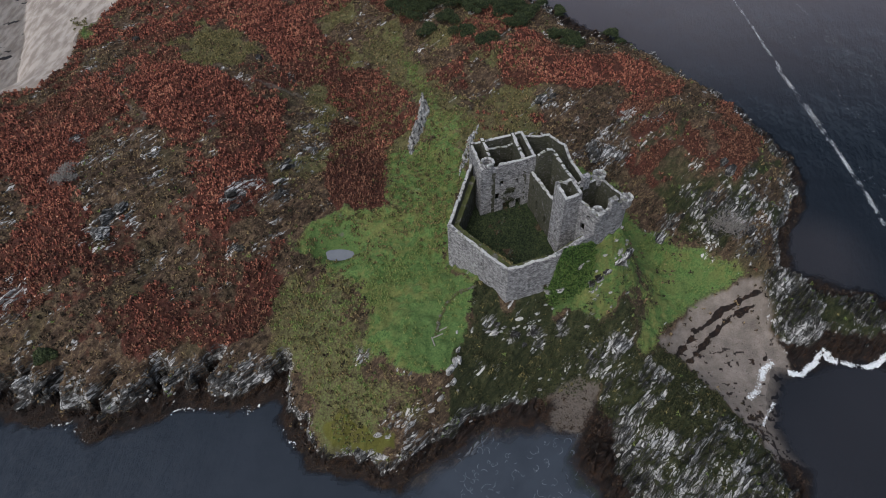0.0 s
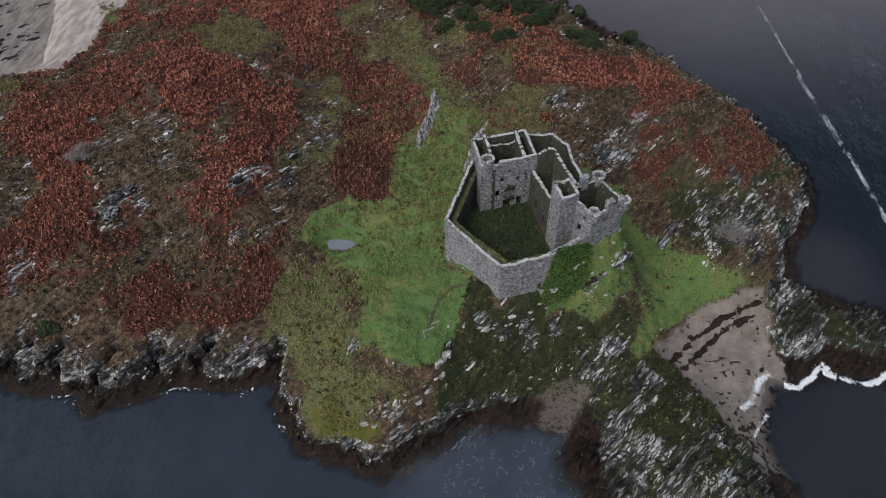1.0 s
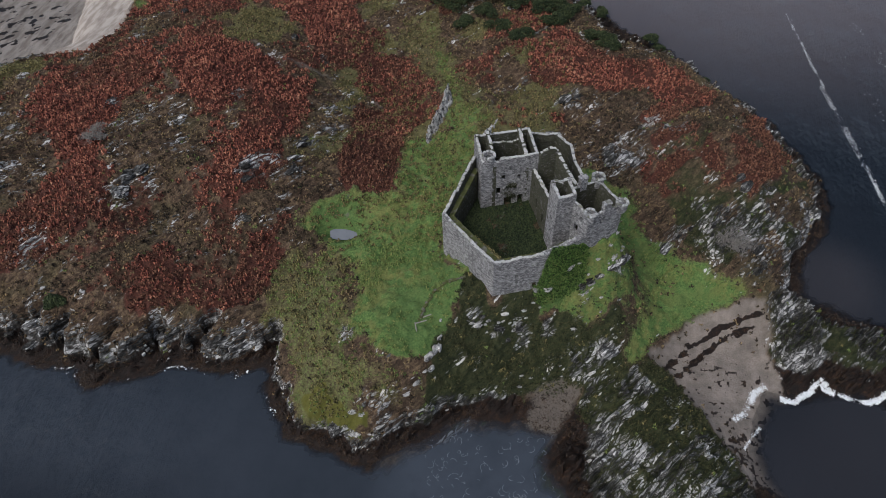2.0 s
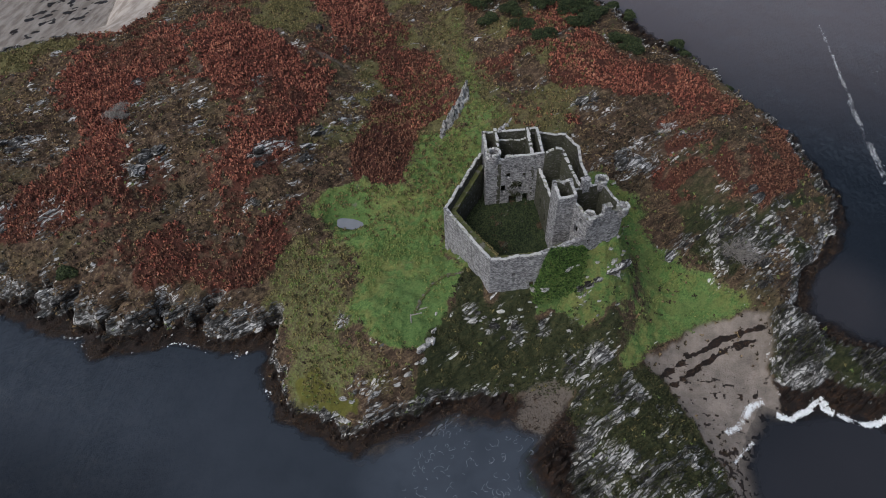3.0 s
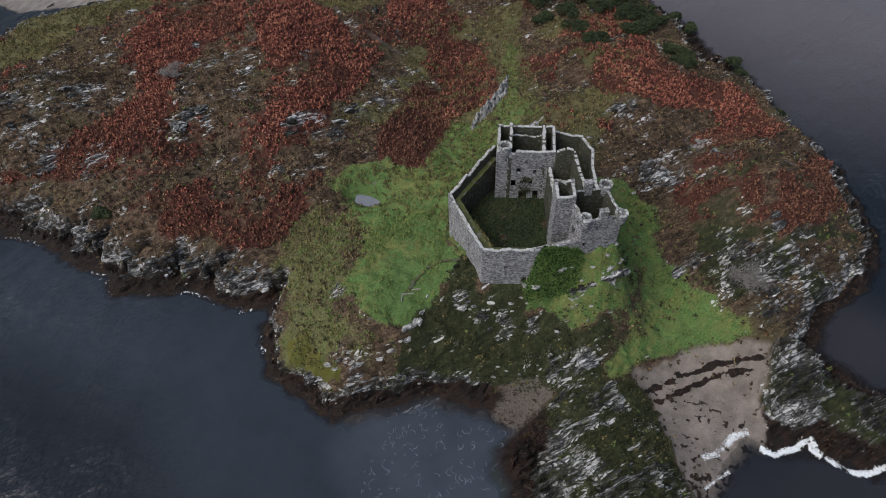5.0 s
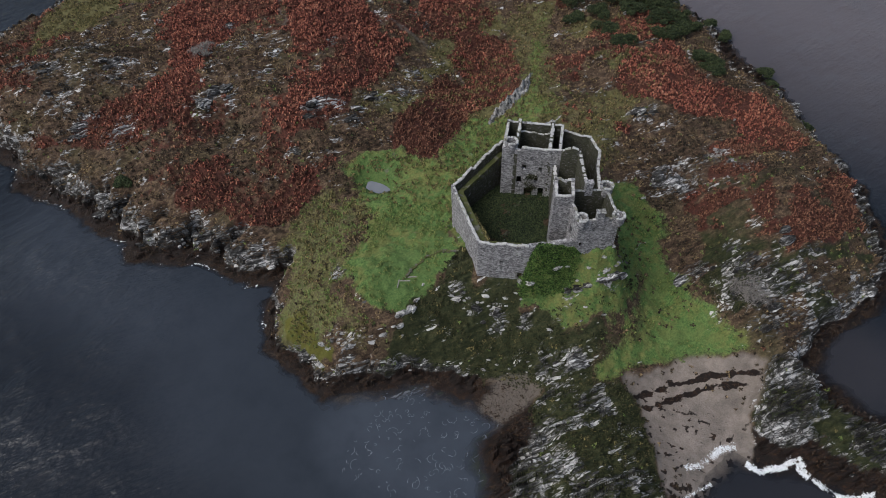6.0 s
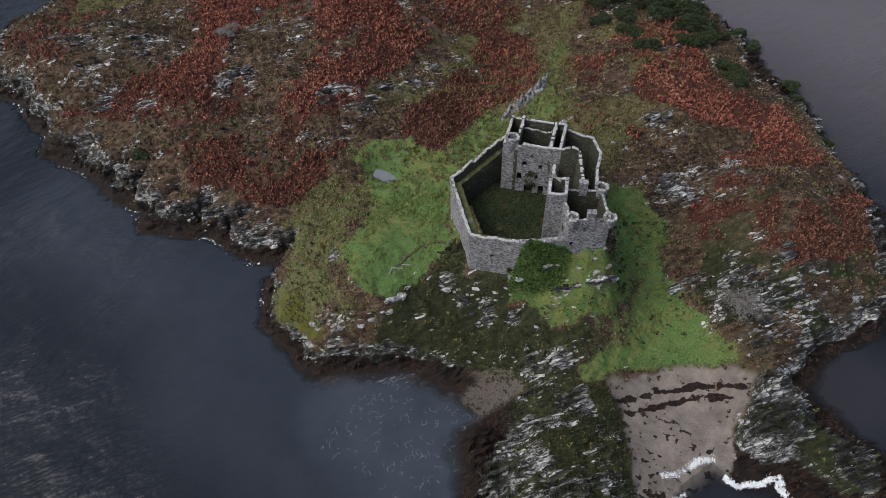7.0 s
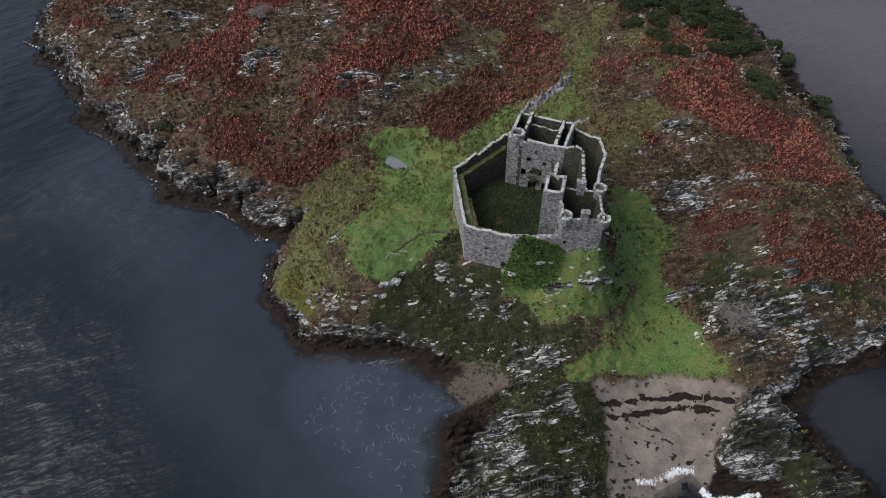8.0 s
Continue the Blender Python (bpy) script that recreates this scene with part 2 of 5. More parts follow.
def masonry_material(name="weathered_rubble_masonry", damp_shade=0.0):
    n = Nodes(name)
    warp = n.tree.nodes.new("ShaderNodeMix")
    warp.data_type = "VECTOR"
    warp.inputs[0].default_value = 0.06
    n.link(n.coord, warp.inputs[4])
    n.link(n.noise(1.2, 3, 0.5, None, 1), warp.inputs[5])
    flat = n.stretched((3.0, 3.0, 4.6), (0, 0, 0), warp.outputs[1])
    joint = n.cells(1.0, "DISTANCE_TO_EDGE", flat)
    tint = n.tree.nodes.new("ShaderNodeSeparateColor")
    n.link(n.cells(1.0, "F1", flat, "Color"), tint.inputs[0])
    big, mid, fine = n.noise(0.30, 4, 0.6), n.noise(1.3, 5, 0.65), n.noise(7.0, 5, 0.7)
    streak = n.noise(1.0, 4, 0.6, n.stretched((1.6, 1.6, 0.16)))
    tone = n.math("ADD", n.math("MULTIPLY", tint.outputs[0], 0.22), n.math("ADD", n.math("MULTIPLY", fine, 0.36), n.math("ADD", n.math("MULTIPLY", mid, 0.26), n.math("MULTIPLY", big, 0.16))))
    stone = n.ramp(tone, (0.33, (0.075, 0.074, 0.076)), (0.46, (0.225, 0.221, 0.226)), (0.56, (0.385, 0.379, 0.384)), (0.68, (0.57, 0.565, 0.565)))
    stone = n.mix(n.step(streak, 0.52, 0.72, 0, 0.4), stone, n.mix(fine, (0.04, 0.04, 0.04), (0.14, 0.138, 0.132)))
    stone = n.mix(n.step(n.math("ADD", n.math("MULTIPLY", big, 0.6), n.math("MULTIPLY", mid, 0.4)), 0.55, 0.66, 0, 0.45), stone, n.mix(fine, (0.05, 0.055, 0.025), (0.15, 0.148, 0.075)))
    # damp moss, with the dimness of the deep interiors put into its colour
    if damp_shade:
        growth = n.math("ADD", n.math("MULTIPLY", mid, 0.5), n.math("MULTIPLY", fine, 0.5))
        stone = n.mix(n.step(growth, 0.62 - damp_shade, 0.72 - damp_shade, 0, 0.9), stone, n.ramp(fine, (0.3, (0.016, 0.017, 0.010)), (0.5, (0.045, 0.046, 0.022)), (0.7, (0.10, 0.10, 0.055))))
    edge = n.step(joint, 0.0, 0.09)
    col = n.mix(edge, n.times(stone, 0.76), stone)
    n.bump(n.math("ADD", n.math("MULTIPLY", edge, 0.7), n.math("MULTIPLY", fine, 0.5)), 1.0, 0.12)
    return n.finish(col, 0.93, 0.2)


def crest_material():
    n = Nodes("lichened_wall_head")
    fine, mid = n.noise(5, 5, 0.7), n.noise(0.9, 4, 0.6)
    col = n.ramp(n.math("ADD", n.math("MULTIPLY", fine, 0.6), n.math("MULTIPLY", n.island(), 0.4)), (0.25, (0.12, 0.12, 0.118)), (0.5, (0.31, 0.31, 0.30)), (0.75, (0.56, 0.56, 0.545)))
    col = n.mix(n.step(mid, 0.52, 0.66, 0, 0.6), col, n.mix(fine, (0.06, 0.065, 0.025), (0.19, 0.185, 0.08)))
    n.bump(fine, 1.0, 0.1)
    return n.finish(col, 0.95, 0.2)


def turf_material():
    n = Nodes("turf_on_wall")
    fine, mid = n.noise(4, 5, 0.7), n.noise(0.8, 4, 0.6)
    col = n.mix(fine, (0.03, 0.04, 0.014), (0.13, 0.135, 0.05))
    col = n.mix(n.step(mid, 0.5, 0.65), col, n.mix(fine, (0.06, 0.055, 0.045), (0.22, 0.21, 0.19)))
    n.bump(fine, 1.0, 0.15)
    return n.finish(col, 0.95, 0.2)


def leaf_material(name, *stops):
    n = Nodes(name)
    patch, clump = n.noise(0.12, 4, 0.6), n.noise(0.9, 4, 0.6)
    tone = n.math("ADD", n.math("MULTIPLY", n.island(), 0.34), n.math("ADD", n.math("MULTIPLY", patch, 0.28), n.math("MULTIPLY", clump, 0.38)))
    col = n.ramp(n.math("ADD", n.math("MULTIPLY", n.math("SUBTRACT", tone, 0.5), 2.1), 0.5), *stops)
    return n.finish(col, 0.85, 0.2)


def water_material():
    n = Nodes("sea_water")
    depth, silt, shoal_sheen, open_sea = n.cover("depth")
    run = radians(-68)
    swell = n.noise(0.30, 2, 0.5, n.stretched((0.42, 1.1, 1.0), (0, 0, run)))
    chop = n.noise(1.1, 3, 0.6, n.stretched((0.6, 1.3, 1.0), (0, 0, run)))
    broad = n.noise(0.02, 3, 0.5)
    gust = n.step(n.noise(0.035, 3, 0.55), 0.35, 0.65, 0.35, 1.0)
    height = n.math("ADD", n.math("MULTIPLY", swell, 0.72), n.math("MULTIPLY", chop, 0.28))
    n.bump(n.math("MULTIPLY", n.math("MULTIPLY", height, gust), n.step(open_sea, 0, 1, 0.10, 1.0)), 1.0, 1.15)
    col = n.mix(n.step(broad, 0.35, 0.65), (0.007, 0.010, 0.014), (0.012, 0.015, 0.020))
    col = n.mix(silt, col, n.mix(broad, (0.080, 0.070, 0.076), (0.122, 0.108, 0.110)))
    # paler shallows, with the sky's sheen put into the base colour
    col = n.mix(n.math("MULTIPLY", shoal_sheen, n.step(n.noise(0.16, 5, 0.6), 0.1, 0.7, 0.6, 1.0)), col, (0.072, 0.086, 0.108))
    n.finish(col, 0.07, 0.5)
    n.shader.inputs["IOR"].default_value = 1.33
    n.put(n.shader.inputs["Alpha"], n.step(depth, 0.0, 1.0, 0.25, 1.0))
    return n.mat


def plain_material(name, dark, light, scale=6.0, rough=0.8):
    n = Nodes(name)
    fine = n.noise(scale, 5, 0.65)
    n.bump(fine, 0.6, 0.05)
    return n.finish(n.mix(n.step(fine, 0.3, 0.7), dark, light), rough, 0.3)


GROUND = ground_material()
ROCK = rock_material()
STONES = stone_material()
PALE_ROCK = rock_material("pale_lichened_rock", 0.85)
MASONRY = masonry_material()
DAMP_SHADED = masonry_material("damp_mossy_shaded_masonry", 0.25)
CREST = crest_material()
TURF = turf_material()
WATER = water_material()
BRACKEN = leaf_material("autumn_bracken", (0.18, (0.030, 0.011, 0.009)), (0.40, (0.120, 0.041, 0.031)), (0.58, (0.23, 0.080, 0.054)), (0.76, (0.34, 0.132, 0.082)), (0.92, (0.42, 0.22, 0.14)))
BRACKEN_BROWN = leaf_material("withered_bracken", (0.2, (0.026, 0.012, 0.009)), (0.45, (0.088, 0.038, 0.026)), (0.62, (0.155, 0.070, 0.044)), (0.82, (0.23, 0.118, 0.072)))
HEATHER = leaf_material("brown_heather", (0.2, (0.020, 0.014, 0.010)), (0.48, (0.100, 0.068, 0.038)), (0.66, (0.205, 0.148, 0.078)), (0.85, (0.30, 0.22, 0.115)))
HEATHER_DARK = leaf_material("dark_heather", (0.2, (0.010, 0.008, 0.006)), (0.5, (0.036, 0.027, 0.018)), (0.7, (0.075, 0.056, 0.034)), (0.88, (0.15, 0.115, 0.068)))
GRASS = leaf_material("rough_grass", (0.2, (0.060, 0.092, 0.028)), (0.4, (0.105, 0.155, 0.044)), (0.6, (0.155, 0.205, 0.060)), (0.85, (0.23, 0.24, 0.085)))
STRAW = leaf_material("withered_moor_grass", (0.2, (0.036, 0.035, 0.016)), (0.45, (0.095, 0.086, 0.035)), (0.65, (0.17, 0.148, 0.060)), (0.85, (0.235, 0.195, 0.085)))
IVY = leaf_material("ivy_leaves", (0.2, (0.014, 0.030, 0.009)), (0.42, (0.038, 0.080, 0.020)), (0.6, (0.080, 0.145, 0.034)), (0.85, (0.14, 0.195, 0.055)))
UNDERGROWTH = leaf_material("dark_undergrowth", (0.2, (0.010, 0.012, 0.006)), (0.4, (0.022, 0.025, 0.011)), (0.55, (0.038, 0.042, 0.017)), (0.7, (0.054, 0.060, 0.023)), (0.85, (0.080, 0.070, 0.034)))
GORSE = leaf_material("evergreen_leaves", (0.2, (0.010, 0.016, 0.008)), (0.5, (0.026, 0.038, 0.016)), (0.8, (0.055, 0.068, 0.028)))
FOAM = plain_material("sea_foam", (0.55, 0.57, 0.58), (0.85, 0.87, 0.88), 3.0, 0.6)
WEED = plain_material("bladder_wrack", (0.008, 0.005, 0.004), (0.05, 0.027, 0.012), 2.0, 0.5)
FAINT_FOAM = plain_material("thin_foam", (0.10, 0.115, 0.135), (0.26, 0.28, 0.31), 1.2, 0.5)
TWIG = plain_material("grey_twigs", (0.10, 0.09, 0.08), (0.24, 0.22, 0.20), 4.0, 0.9)
TIMBER = plain_material("weathered_timber", (0.13, 0.12, 0.10), (0.34, 0.33, 0.30), 5.0, 0.85)
POND = plain_material("still_pond_water", (0.16, 0.17, 0.19), (0.19, 0.20, 0.22), 0.4, 0.12)


# ---- the shape of the island ----
COAST_SOUTH = [(-166, 111), (-170, 90), (-166, 80), (-156, 70), (-143, 63), (-132, 64), (-117, 59), (-110, 55), (-98, 56), (-87, 54), (-73, 53), (-68, 51), (-58, 55), (-53, 57.5), (-45, 55), (-39, 57), (-36, 57.6), (-34.4, 56), (-32.6, 51.8), (-30.4, 47.6), (-26, 44), (-21, 42.4), (-15, 41), (-11.5, 41), (-4, 45.4), (5, 50.5), (13, 52), (21, 50.5), (20, 44), (23, 39), (28, 33)]
COAST_EAST = [(34, 26), (44, 24), (54, 30), (58, 40), (55, 47), (54, 52), (56, 58), (59, 64), (62, 63.5), (65, 65), (70, 67), (75, 65), (80, 64), (86, 66), (88, 76), (84, 81), (77, 82), (73, 83.5), (69.5, 86), (71, 92), (78, 104), (81, 113), (80, 123), (76, 133), (70, 144), (60, 153), (52, 166), (45, 173), (36, 180), (30, 190), (20, 197)]
COAST_NORTH = [(9, 204), (0, 207), (-14, 222), (-45, 245), (-95, 252), (-135, 240), (-143, 204), (-134, 180), (-127, 157), (-134, 149), (-150, 140), (-163, 127)]
COAST = COAST_SOUTH + COAST_EAST + COAST_NORTH
# knolls and hollows: x, y, radius, height
KNOLLS_WEST = [(-128, 74, 14, 5.4), (-114, 88, 14, 5.5), (-110, 115, 60, 7.6), (-107, 165, 14, -1.4), (-98, 61, 36, 2.0), (-82, 135, 22, 5.2), (-79, 95, 14, 4.5), (-79, 200, 14, 4.1), (-72, 74, 14, 3.2), (-66, 84, 9, -3.8), (-60, 113, 22, 3.9), (-58, 137, 14, 2.6), (-58, 151, 14, 3.1), (-51, 95, 14, 2.0), (-37, 74, 14, -5.3), (-30, 137, 14, -5.0), (-26, 88, 9, -3.4), (-23, 39, 14, -3.3), (-23, 165, 14, -3.1), (-20, 85, 60, 11.5), (-20, 205, 60, 4.6), (-16, 116, 14, -4.0), (-9, 60, 14, 4.3)]
KNOLLS_EAST = [(-4, 52, 9, 2.2), (5, 123, 14, 2.1), (5, 172, 14, 2.1), (6, 70, 9, 3.4), (10, 138, 9, -4.0), (12, 81, 14, 7.8), (12, 102, 14, 2.6), (17, 146, 22, 4.9), (19, 53, 14, -6.4), (19, 92, 9, 3.3), (24, 74, 9, 3.1), (28, 79, 9, 5.7), (33, 53, 14, 1.7), (40, 88, 14, -3.6), (40, 179, 14, -2.2), (46, 115, 36, 4.5), (47, 39, 14, 3.4), (47, 67, 14, -3.9), (50, 88, 9, 4.6), (54, 116, 14, 7.6), (61, 95, 14, 6.2), (61, 130, 14, 1.5), (61, 158, 14, 7.1)]
KNOLLS = KNOLLS_WEST + KNOLLS_EAST
# what grows where
LAWN = [(-17, 118), (-10, 120), (-2, 119), (2, 109), (-1, 92), (-3, 78), (2, 70), (-1, 67), (-1, 57), (-5, 54), (-12, 54), (-17, 63), (-20, 76), (-30, 83), (-34, 88), (-31, 95), (-24, 95), (-15, 96), (-15, 107)]
LAWN_PATH = [(-20, 174), (-15, 162), (-6, 138), (3, 121), (-7, 119), (-10, 133), (-14, 146), (-18, 163)]
LAWN_NECK = [(21, 103), (27, 108), (33, 105), (39, 94), (50, 83), (59, 81), (52, 76), (42, 73), (37, 66), (33, 63), (32, 67), (36, 76), (33, 88), (27, 93)]
LAWN_CRAG = [(16, 71), (22, 76), (27, 79), (28, 92), (31.5, 92.5), (35, 86), (35, 76), (32.5, 73), (28.8, 70), (23, 68), (18, 68.5)]
LAWN_SPIT = [(-120, 188), (-113, 189), (-110, 173), (-114, 173)]
TUSSOCK = [(-34, 83), (-30, 83), (-19, 74), (-15, 59), (-4, 52), (-6, 47), (-18, 45), (-27, 50), (-29, 55), (-34, 67)]
TUSSOCK_SHORE = [(-166, 128), (-155, 141), (-123, 139), (-131, 121), (-133, 109), (-142, 90)]
TUSSOCK_NORTH = [(-31, 171), (-18, 174), (-8, 150), (2, 132), (16, 130), (12, 112), (2, 108), (-5, 121), (-11, 138), (-23, 153)]
DARK_SLOPE = [(-1.4, 57.7), (-0.5, 63), (1.5, 68), (3.5, 71.5), (7.6, 67.8), (16, 70.4), (19, 71), (23, 67.5), (29, 64.5), (27, 60.5), (20, 57.5), (14.6, 56.5), (8, 53), (-0.7, 49.5), (-4, 48), (-3, 54)]
EAST_CRAG = [(40, 93), (48, 86), (58, 84), (72, 88), (82, 106), (80, 122), (70, 116), (58, 101), (46, 101)]
SKERRY = [(25, 60), (34, 64), (38, 62), (50, 48), (56, 42), (52, 30), (34, 28), (24, 40)]
MOSS = [(-26, 51), (-20, 51), (-16, 48), (-12, 48), (-12, 46), (-17, 45), (-23, 47)]
BEACH = [(38, 67.5), (41, 71), (45, 74.8), (50, 78.3), (54, 79), (60, 80.5), (60.3, 76), (59.7, 70.5), (62, 66.5), (64, 61), (67, 54), (61, 45), (53, 45), (50, 51.5), (48, 54.5), (46.2, 57.5), (43, 62.5)]
PEBBLES = [(16, 58), (21, 60.5), (25, 59), (23, 53), (21, 49), (14, 50)]
SPIT = [(-215, 225), (-215, 136), (-170, 130), (-152, 142), (-136, 149), (-121, 145), (-113, 146), (-112, 164), (-115, 179), (-110, 194), (-104, 225)]
BRACKEN_PATCHES = [
    [(-117.1, 123.8), (-107.7, 133.4), (-100.4, 145.7), (-92.5, 149.6), (-78, 127.3), (-86, 114.7), (-82.9, 101.7), (-77.3, 90.3), (-73.6, 82), (-81.5, 78.5), (-90.5, 73.1), (-102.5, 67.3), (-105.3, 72), (-99, 76), (-93.4, 86.2), (-98.7, 100.2)],
    [(-82, 133), (-91, 164), (-59, 139), (-50, 138), (-54, 126), (-61, 112), (-71, 117)],
    [(-55, 107), (-54, 128), (-48, 137), (-40, 115), (-43, 109), (-52, 103)],
    [(-55, 98), (-43, 108), (-41, 98), (-45, 90), (-51, 86)],
    [(-70, 175), (-55, 163), (-46, 144), (-39, 152), (-38, 168), (-44, 180), (-60, 195)],
    [(-36, 153), (-20, 156), (-15, 138), (-20, 126), (-26, 131), (-36, 143)],
    [(-35, 136), (-25, 131), (-15, 112), (-16, 94), (-26, 95), (-31, 105), (-32, 119)],
    [(-47, 68), (-47, 79), (-38, 88), (-35, 78), (-41, 68), (-54, 64), (-60, 60), (-65, 66), (-60, 76)],
    [(10, 153), (19, 171), (29, 156), (44, 157), (55, 146), (51, 138), (39, 141), (25, 134), (12, 143)],
    [(39, 120), (50, 122), (54, 110), (54, 100), (48, 101), (41, 103)],
    [(56, 96), (69, 111), (73, 141), (65, 141), (56, 115)],
]
CLEARING = [(-84, 168), (-75, 178), (-62, 172), (-53, 154), (-59, 143), (-74, 155)]
HEATH_PATCHES = [
    [(-137, 108.6), (-134.3, 119.5), (-116.3, 118.7), (-100.1, 99.1), (-97.3, 87.3), (-101.8, 78.2), (-107.2, 74.7)],
    [(-126.1, 68.4), (-118.1, 78.6), (-115.1, 95.1), (-103.6, 109.1), (-89.2, 95.5), (-103, 75.1), (-100.5, 67)],
    [(-107.6, 64.4), (-97.6, 66.6), (-86.8, 72), (-75.1, 68.3), (-76.1, 62), (-67, 59), (-53.1, 62.5), (-69.5, 54), (-96.8, 57.1)],
    [(-85, 106), (-82, 116), (-72, 119), (-61, 110), (-57, 98), (-61, 93), (-73, 90), (-79, 94)],
    [(-134, 105), (-126, 119), (-113, 112), (-99, 96), (-103, 81), (-108, 76), (-125, 80)],
    [(-39, 99), (-38, 124), (-35, 136), (-30, 117), (-31, 103), (-32, 95), (-37, 93), (-45, 93)],
    [(-47, 140), (-37, 147), (-26, 131), (-35, 136), (-39, 126)],
    [(14, 138), (28, 138), (37, 130), (33, 121), (22, 121)],
    CLEARING,
]
# bare rock: x, y, radius
OUTCROPS_WEST = [(-73, 90, 4.5), (-69, 92, 4), (-65, 103, 3), (-67, 110, 3), (-46, 96, 4), (-44, 101, 3.5), (-38, 108, 4), (-35, 115, 4), (-37, 125, 3), (-46, 85, 2), (-88, 74, 5), (-100, 72, 5), (-110, 78, 6), (-120, 80, 6), (-132, 84, 6), (-58, 121, 3), (-90, 118, 3), (-45, 147, 2), (-105, 90, 6), (-120, 95, 6), (-38, 100, 4)]
OUTCROPS_EAST = [(9, 64, 2.0), (13, 65.5, 2.0), (5, 65, 1.6), (18, 67, 1.8), (24, 72.5, 2.2), (30, 77, 2.5), (29, 65, 2.6), (20, 132, 4), (31, 113, 5), (36, 113, 4), (35, 120, 4), (44, 122, 4), (40, 126, 4), (57, 103, 2.2), (43, 91, 3.5), (51, 89, 5), (58, 87, 5), (64, 90, 5), (70, 98, 4), (75, 108, 4), (65, 74, 7.5), (79, 75, 5), (30, 45, 7), (52, 48, 4), (44, 36, 6), (26, 46, 4), (27, 40, 5), (28, 53, 3), (33, 57, 2.2), (46, 49, 3), (50, 43, 4), (38, 40, 4), (-10, 47, 4), (-18, 60, 3), (0, 49.5, 2.2), (4, 51.8, 2.0), (8, 53.6, 2.0), (12, 55.2, 1.8), (25, 61.5, 3.0), (28, 63, 2.4)]
WRACK_LINES = [[(40.4, 65), (41.8, 66.6), (46.1, 71.5), (52.2, 75.7), (59.5, 78.6)], [(43.6, 65), (48.3, 69.9), (53.3, 74.1), (58.4, 76.1)]]
# clefts in the south-west shore, along the beds
CLEFTS = [[(-81.4, 54), (-76.8, 56.3), (-75, 61)], [(-70, 51), (-67.6, 55.9), (-64.5, 60.5)], [(-59.5, 55), (-56.8, 61.4)], [(-49.5, 55), (-49.5, 60), (-45.5, 66)], [(-37.5, 57), (-34, 64)], [(-113, 57), (-104.5, 59.2), (-94.6, 63.5)], [(-92, 53), (-87.2, 58.8), (-77.4, 64)], [(-123, 61), (-114, 66), (-108, 70)]]
ISLETS = [(65.4, 78.2, 5.4), (65, 71.8, 5.0), (80, 75, 5.0), (26, 44, 4.0), (26.5, 50, 3.0), (28, 38, 5.0), (52, 42, 3.5)]
OUTCROPS = OUTCROPS_WEST + OUTCROPS_EAST
CASTLE = [(-2.0, 78.4), (7.8, 69.0), (16, 71.2), (22.6, 76.2), (28, 79.2), (24, 85), (23, 88), (20.6, 93), (20, 96), (17, 98.6), (12, 98.2), (2.2, 94.2), (1.6, 91)]
YARD = 18.2  # level of the courtyard
BANK = [(15.6, 70.6), (22.8, 75.4), (28.6, 78.9), (27, 82.5), (25, 86)]


